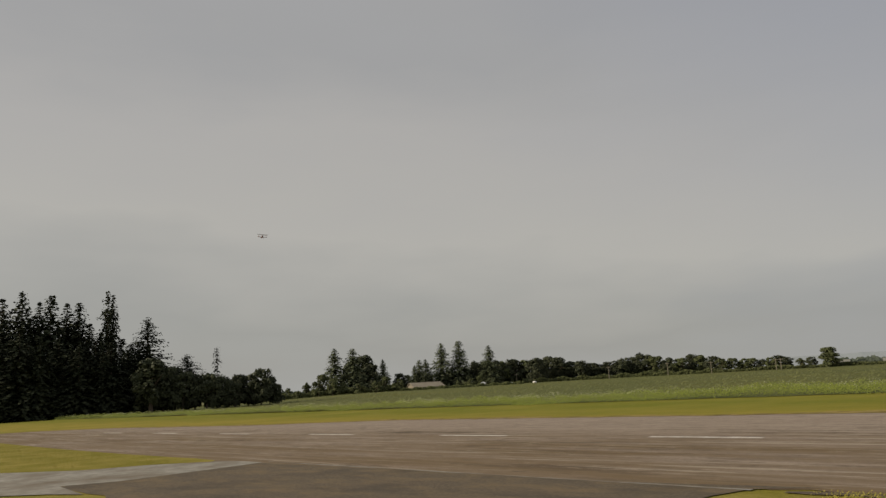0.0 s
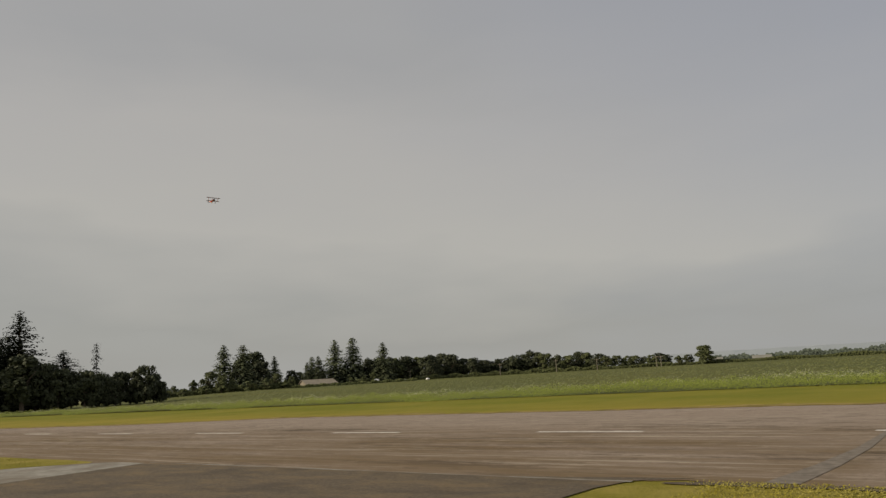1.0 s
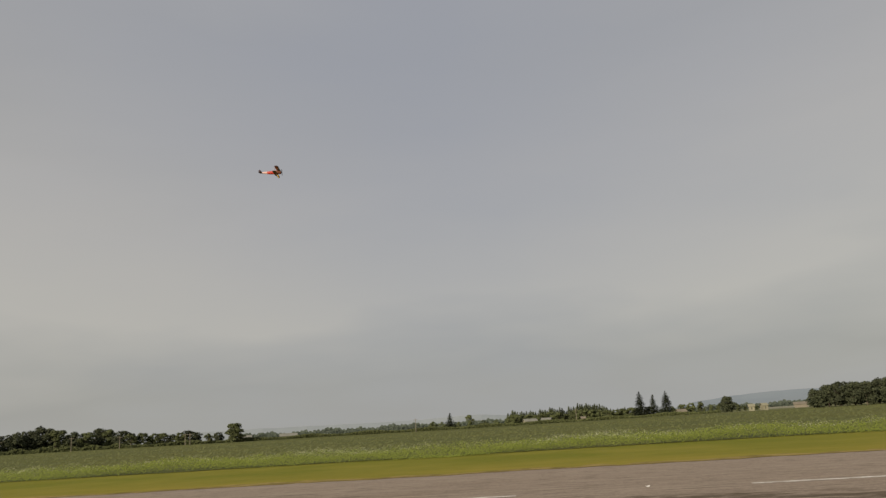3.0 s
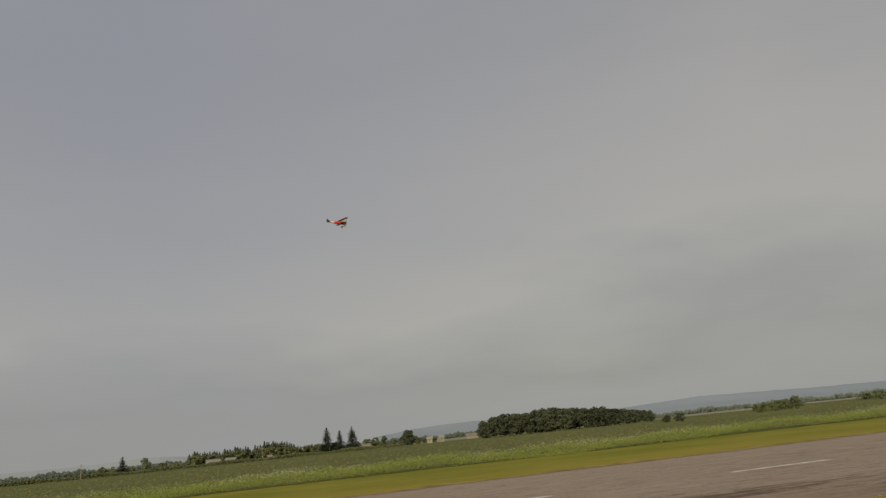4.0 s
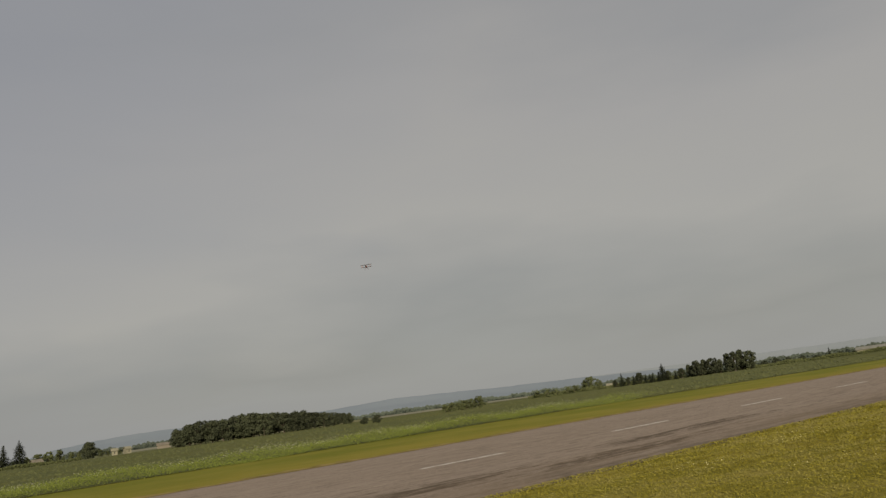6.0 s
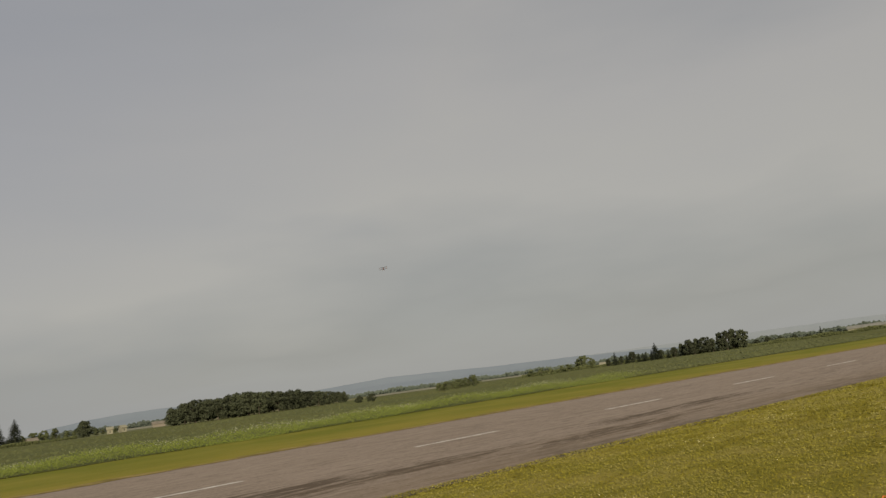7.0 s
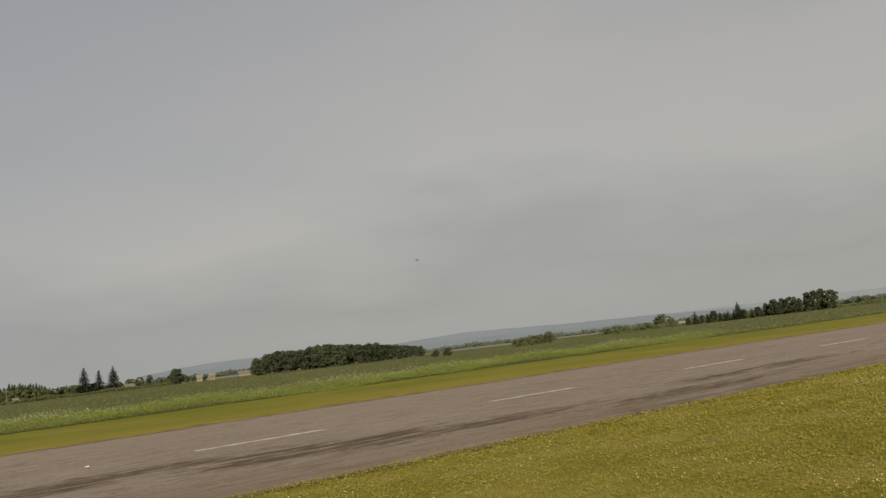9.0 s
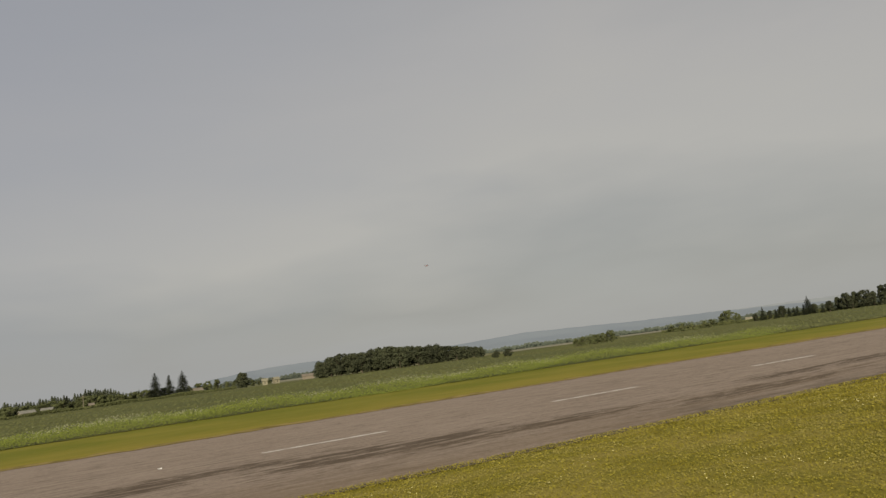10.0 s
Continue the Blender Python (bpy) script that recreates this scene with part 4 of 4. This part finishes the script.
def edge_tufts():
    """Dry tufts along the asphalt's near edge."""
    rng = np.random.RandomState(51)
    n = 4500
    x = -4.8 + 60 * rng.uniform(0, 1, n) ** 1.3
    y = 11.1 + rng.normal(0, 0.12, n) + 0.1 * np.sin(x * 1.9) * np.sin(x * 0.7)
    k = np.sin(x * 3.1) + np.sin(x * 1.3 + 1) + rng.normal(0, 0.8, n) > 0
    x, y = x[k], y[k]
    p = np.stack([x, y, rng.uniform(0.01, 0.05, len(x))], 1)
    v, f = cards(p, rng.uniform(0.005, 0.014, len(x)), np.tile((0.0, -0.5, 0.9), (len(x), 1)), 52, 0.4)
    stuff_mesh("edge_tufts", v, f, "tuft_dry", "dry pale tufts along the asphalt edge", "grass")


edge_tufts()


def tufts():
    """Flat-lying tufts and dry clippings that give the mown turf its mottled look."""
    rng = np.random.RandomState(41)
    n = 240000
    x, y = rng.uniform(-4.6, 34, n), rng.uniform(2.4, 11.45, n)
    k = (np.abs(x) < 8 + y * 3.2) & ((x > -4.4) | (y < 2))
    x, y = x[k], y[k]
    n = len(x)
    g = 0.12 + 0.7 * np.sin(x * 1.3 + 2 * np.sin(y * 1.9)) * np.sin(y * 3.4 + 1.6 * np.sin(x * 0.9)) + 0.7 * np.sin(x * 3.1 + 2.5 * np.sin(y * 5)) * np.sin(y * 12 + 3.5 * np.sin(x * 1.7)) + rng.normal(0, 0.2, n)
    p = np.stack([x, y, rng.uniform(0.0, 0.025, n)], 1)
    nor = np.tile((0.0, -0.25, 1.0), (n, 1))
    siz = rng.uniform(0.004, 0.011, n) * (0.7 + 0.09 * np.hypot(x, y))
    for low, high, mat, label in ((-9, -0.25, "tuft_dark", "low olive tufts in the mown turf"), (-0.25, 0.35, "blade", "yellow-green tufts in the mown turf"), (0.35, 9, "tuft_dry", "dry straw-coloured clippings on the turf")):
        q = (g > low) & (g <= high)
        v, f = cards(p[q], siz[q], nor[q], 42, 0.2)
        stuff_mesh("turf_tufts", v, f, mat, label, "grass")


tufts()


def clumpy(x, y, rng):
    g = np.sin(x * 0.9 + 1.7 * np.sin(y * 1.1)) * np.sin(y * 1.3 + 2.1 * np.sin(x * 0.45))
    return (g > 0.2) & (rng.uniform(0, 1, len(x)) < 0.8 * (g - 0.1))


def clover(seed):
    rng = np.random.RandomState(seed)
    x, y = rng.uniform(-4.5, 30, 24000), rng.uniform(2.8, 11.3, 24000)
    k = clumpy(x, y, rng)
    x, y = x[k], y[k]
    p = np.stack([x, y, rng.uniform(0.03, 0.06, len(x))], 1)
    v, f = cards(p, rng.uniform(0.006, 0.011, len(x)), np.tile((0, -0.6, 0.8), (len(x), 1)), seed)
    stuff_mesh("clover_flowers", v, f, "clover", "small white clover flowers in the turf", "flowers")


clover(11)


def weed_keep(x, y, rng):
    edge = 0.8 * np.sin(x * 0.21) + 0.5 * np.sin(x * 0.53 + 1)
    return (y > 46.0 + edge) & (y < 49.5 + edge) & ((x < 52) | (rng.uniform(0, 1, len(x)) < np.clip((64 - x) / 12, 0, 1)))


def weeds():
    rng = np.random.RandomState(5)
    n = 620000
    x, y = rng.uniform(-215, 66, n), rng.uniform(44, 52, n)
    k = weed_keep(x, y, rng)
    x, y = x[k], y[k]
    n = len(x)
    top = 0.62 + 0.14 * np.sin(x * 0.7 + 2 * np.sin(y)) + 0.10 * np.sin(x * 2.3 + y * 3) + rng.normal(0, 0.06, n)
    top *= np.clip((y - 45.0) / 1.6, 0.25, 1.0)
    u = rng.uniform(0, 1, n) ** 0.6
    p = np.stack([x, y, top * u], 1)
    thick = 0.5 + 0.35 * np.sin(x * 0.31 + 1.3 * np.sin(x * 0.11)) + 0.15 * np.sin(x * 1.7)
    head = (rng.uniform(0, 1, n) < np.clip((u - 0.72) * 3.2, 0, 0.8) * np.clip(thick, 0.15, 1)) & (y > 46.6)
    out = np.tile((0.0, -0.7, 0.8), (n, 1))
    v, f = cards(p[~head], rng.uniform(0.016, 0.042, n)[~head], out[~head], 6, 0.3)
    stuff_mesh("tall_weeds", v, f, "weed", "tall rank weeds and grass between verge and field", "weeds")
    v, f = cards(p[head] + np.array((0, 0, 0.05)), rng.uniform(0.010, 0.026, n)[head], out[head], 7, 0.3)
    stuff_mesh("seed_heads", v, f, "plume", "pale feathery seed heads on tall weeds", "weeds")


weeds()
rng_c = np.random.RandomState(12)


def crop_plants():
    n = 26000
    d = 47.5 + 190 * rng_c.uniform(0, 1, n) ** 1.8
    y = np.round(d / 0.9) * 0.9 + rng_c.normal(0, 0.12, n)
    x = rng_c.uniform(-1, 1, n) * (y * 1.5 + 40) + 20
    k = (y > 50.5) | (x > 58)
    x, y = x[k], y[k]
    size = 0.10 + 0.08 * rng_c.uniform(0, 1, len(x)) + 0.0006 * y
    p = np.stack([x, y, rise(x, y) + 0.05 + 0.2 * rng_c.uniform(0, 1, len(x))], 1)
    v, f = cards(p, size, np.tile((0.0, -0.4, 1.0), (len(x), 1)), 13, 0.16)
    stuff_mesh("crop_plants", v, f, "cropleaf", "rows of leafy green crop plants", "crops")


crop_plants()


# ---- rail with orange mesh before the pilots' stand ----
def fence():
    base = new("safety_fence")
    y, z = 1.55, 0.985
    bm = bmesh.new()
    rod(bm, (1.6, y, z), (3.35, y, z), 0.026, None, 16)
    part("rail", bm, "pipe", base, "grey plastic pipe")
    bm = bmesh.new()
    rod(bm, (3.33, y, z), (6.4, y, z), 0.026, None, 16)
    part("rail", bm, "pipe", base, "grey plastic pipe")
    for x in (1.9, 2.88, 4.4, 5.8):
        bm = bmesh.new()
        rod(bm, (x - 0.012, y, z), (x + 0.012, y, z), 0.031, None, 16)
        part("strap", bm, "black", base, "black cable tie")
    for x in (1.7, 4.0, 6.3):
        bm = bmesh.new()
        rod(bm, (x, y + 0.04, -0.2), (x, y + 0.04, z), 0.024, None, 12)
        part("post", bm, "pipe", base, "grey plastic post")
    bm = bmesh.new()
    rows_n, cols = 12, 52
    rng = np.random.RandomState(31)
    x0, dx, top = 1.65, 0.09, z + 0.03
    for c in range(cols):
        for r in range(rows_n):
            xa, za = x0 + c * dx, top - r * 0.075
            xm = xa + dx / 2
            za += rng.normal(0, 0.007)
            xm += rng.normal(0, 0.012)
            low = za - 0.046
            for a, b in (((xa, low), (xm - 0.014, za)), ((xm - 0.014, za), (xm + 0.016, za - 0.006)), ((xm + 0.016, za - 0.006), (xa + dx, low))):
                rod(bm, (a[0], y + 0.045, a[1]), (b[0], y + 0.045, b[1]), 0.003, None, 4)
    part("mesh_net", bm, "orange", base, "orange plastic safety mesh")
    tagged(base, "grey pipe rail hung with orange plastic safety mesh", "fence")


fence()


def scrap():
    """A crumpled scrap of pale paper on the runway."""
    bm = bmesh.new()
    rng = np.random.RandomState(77)
    grid = [[bm.verts.new((0.024 * (i - 2) + rng.normal(0, 0.006), 0.02 * (j - 2) + rng.normal(0, 0.006), 0.008 + abs(rng.normal(0, 0.018)))) for j in range(5)] for i in range(5)]
    for i in range(4):
        for j in range(4):
            bm.faces.new((grid[i][j], grid[i + 1][j], grid[i + 1][j + 1], grid[i][j + 1]))
    ob = part("paper_scrap", bm, "white", None)
    ob.location = (2.65, 20.0, 0.0)
    tagged(ob, "small crumpled pale scrap lying on the asphalt", "litter")


scrap()


# ---- model biplane ----
def wing(bm, span, chord, y, z, thick=0.035, tip=0.35, dihedral=0.02):
    """A wing along x with rounded tips; y is the chord's middle."""
    st = [(-0.5, 0.35), (-0.48, 0.7), (-0.44, 0.92), (-0.38, 1.0), (0, 1.0), (0.38, 1.0), (0.44, 0.92), (0.48, 0.7), (0.5, 0.35)]
    prof = [(0.5, 0.0), (0.42, 0.7), (0.2, 1.0), (-0.15, 0.75), (-0.5, 0.05), (-0.15, -0.25), (0.2, -0.4), (0.42, -0.35)]
    rings = []
    for s, k in st:
        rings.append([bm.verts.new((s * span, y + p * chord * k, z + q * thick * k + abs(s) * span * dihedral)) for p, q in prof])
    for a, b in zip(rings, rings[1:]):
        for i in range(len(prof)):
            j = (i + 1) % len(prof)
            bm.faces.new((a[i], a[j], b[j], b[i]))
    bm.faces.new(rings[0])
    bm.faces.new(rings[-1][::-1])
    bmesh.ops.recalc_face_normals(bm, faces=bm.faces[:])


def loft(bm, sections, seg=12):
    """Rounded body along y: (y, z, half width, half height) sections."""
    rings = []
    for y, z, w, h in sections:
        rings.append([bm.verts.new((w * math.copysign(abs(math.cos(a)) ** 0.75, math.cos(a)), y, z + h * math.copysign(abs(math.sin(a)) ** 0.75, math.sin(a))))
                      for a in (2 * math.pi * i / seg for i in range(seg))])
    for a, b in zip(rings, rings[1:]):
        for i in range(seg):
            j = (i + 1) % seg
            bm.faces.new((a[i], a[j], b[j], b[i]))
    bm.faces.new(rings[0])
    bm.faces.new(rings[-1][::-1])
    bmesh.ops.recalc_face_normals(bm, faces=bm.faces[:])


def biplane():
    base = new("model_biplane")
    bm = bmesh.new()
    loft(bm, [(0.60, 0.0, 0.06, 0.06), (0.57, 0.0, 0.11, 0.11), (0.35, 0.0, 0.115, 0.12), (0.14, 0.0, 0.11, 0.125)])
    part("cowling", bm, "maroon", base, "dark brown nose cowling")
    bm = bmesh.new()
    loft(bm, [(0.14, 0.0, 0.108, 0.123), (-0.05, 0.0, 0.1, 0.116), (-0.25, 0.0, 0.088, 0.108), (-0.4, 0.005, 0.07, 0.092)])
    part("fuselage", bm, "red", base, "red middle fuselage")
    bm = bmesh.new()
    loft(bm, [(-0.4, 0.005, 0.069, 0.091), (-0.5, 0.01, 0.061, 0.079), (-0.62, 0.015, 0.05, 0.064), (-0.75, 0.02, 0.038, 0.05), (-0.9, 0.03, 0.02, 0.03)])
    part("tail_band", bm, "pink", base, "pale band before the tail")
    bm = bmesh.new()
    wing(bm, 1.66, 0.27, 0.33, 0.27)
    part("upper_wing", bm, "maroon", base, "dark red-brown upper wing")
    bm = bmesh.new()
    wing(bm, 1.56, 0.25, 0.18, -0.07)
    part("lower_wing", bm, "maroon", base, "dark red-brown lower wing")
    for s in (-1, 1):
        for dy in (0.08, -0.08):
            bm = bmesh.new()
            rod(bm, (s * 0.55, 0.18 + dy, -0.05), (s * 0.57, 0.33 + dy, 0.28), 0.012, None, 6)
            part("strut", bm, "amber", base)
        bm = bmesh.new()
        rod(bm, (s * 0.09, 0.30, 0.10), (s * 0.13, 0.34, 0.27), 0.01, None, 6)
        part("cabane_strut", bm, "amber", base)
        bm = bmesh.new()
        rod(bm, (s * 0.07, 0.33, -0.09), (s * 0.2, 0.37, -0.27), 0.013, None, 6)
        part("gear_leg", bm, "red", base)
        bm = bmesh.new()
        rod(bm, (s * 0.185, 0.37, -0.28), (s * 0.225, 0.37, -0.28), 0.075, None, 18)
        w = part("wheel", bm, "rubber", base, "black tyre")
        bm = bmesh.new()
        rod(bm, (s * 0.18, 0.37, -0.28), (s * 0.232, 0.37, -0.28), 0.048, None, 14)
        part("wheel_cover", bm, "yellow", w, "yellow wheel cover")
    bm = bmesh.new()
    wing(bm, 0.58, 0.2, -0.86, 0.03, 0.016)
    part("tailplane", bm, "navy", base, "dark tailplane")
    bm = bmesh.new()
    f = bm.faces.new([bm.verts.new(p) for p in ((-0.008, -0.74, 0.04), (-0.008, -0.86, 0.19), (-0.008, -0.93, 0.25), (-0.008, -1.0, 0.22), (-0.008, -1.02, 0.05), (-0.008, -0.92, 0.0))])
    r = bmesh.ops.extrude_face_region(bm, geom=[f])
    bmesh.ops.translate(bm, vec=(0.016, 0, 0), verts=[v for v in r["geom"] if isinstance(v, bmesh.types.BMVert)])
    bmesh.ops.recalc_face_normals(bm, faces=bm.faces[:])
    part("fin", bm, "navy", base, "dark rounded fin")
    bm = bmesh.new()
    loft(bm, [(0.02, 0, 0.018, 0.018), (0.0, 0, 0.035, 0.035), (-0.03, 0, 0.035, 0.035)])
    wing(bm, 0.46, 0.035, 0.0, 0.0, 0.008)
    prop = part("propeller", bm, "black", base)
    prop.location = (0, 0.63, 0)
    tagged(base, "red and dark brown radio-controlled biplane in flight", "model aircraft")
    return base, prop


plane, propeller = biplane()

# seconds, place, bank to the left in degrees
FLIGHT = [(0, -106.9, 59.9, 26.9, 4), (0.5, -91.5, 54.2, 25.3, 4), (1, -76.1, 50.6, 23.8, 0), (1.5, -61.1, 49.1, 22.0, -4),
          (2, -45.9, 48.6, 20.9, -7), (2.5, -31.0, 48.6, 20.4, -7), (3, -16.8, 50.3, 20.0, -5), (3.2, -11.7, 51.8, 19.7, -4),
          (4.3, 17.1, 59.3, 18.5, -6), (4.5, 21.8, 61.6, 18.8, -6), (5, 33.9, 68.0, 19.7, -4), (5.5, 45.6, 76.4, 20.7, 0),
          (6, 57.7, 87.8, 22.0, 2), (7.5, 89.7, 130.6, 24.3, 6), (8, 99.2, 148.4, 24.9, 6), (8.5, 108.2, 167.4, 27.6, 6),
          (9, 114.7, 188.2, 28.0, 6), (9.5, 119.4, 209.8, 29.9, 6), (10, 121.3, 231.2, 33.4, 6)]


def attitude(place, way, bank):
    f = Vector(way).normalized()
    right = f.cross(Vector((0, 0, 1))).normalized()
    up = right.cross(f)
    m = Matrix((right, f, up)).transposed().to_4x4()
    return Matrix.Translation(place) @ m @ pose(0, 0, 0, 0, -bank, 0)


def motions():
    rows = []
    for i, (t, x, y, z, bank) in enumerate(FLIGHT):
        a, b = FLIGHT[max(0, i - 1)], FLIGHT[min(len(FLIGHT) - 1, i + 1)]
        rows.append((t, attitude((x, y, z), (b[1] - a[1], b[2] - a[2], 0.15 * (b[3] - a[3])), bank)))
    walk(plane, rows)
    walk(propeller, [(k / 10, pose(0, 0.63, 0, 0, 70 * k, 0)) for k in range(101)])


motions()
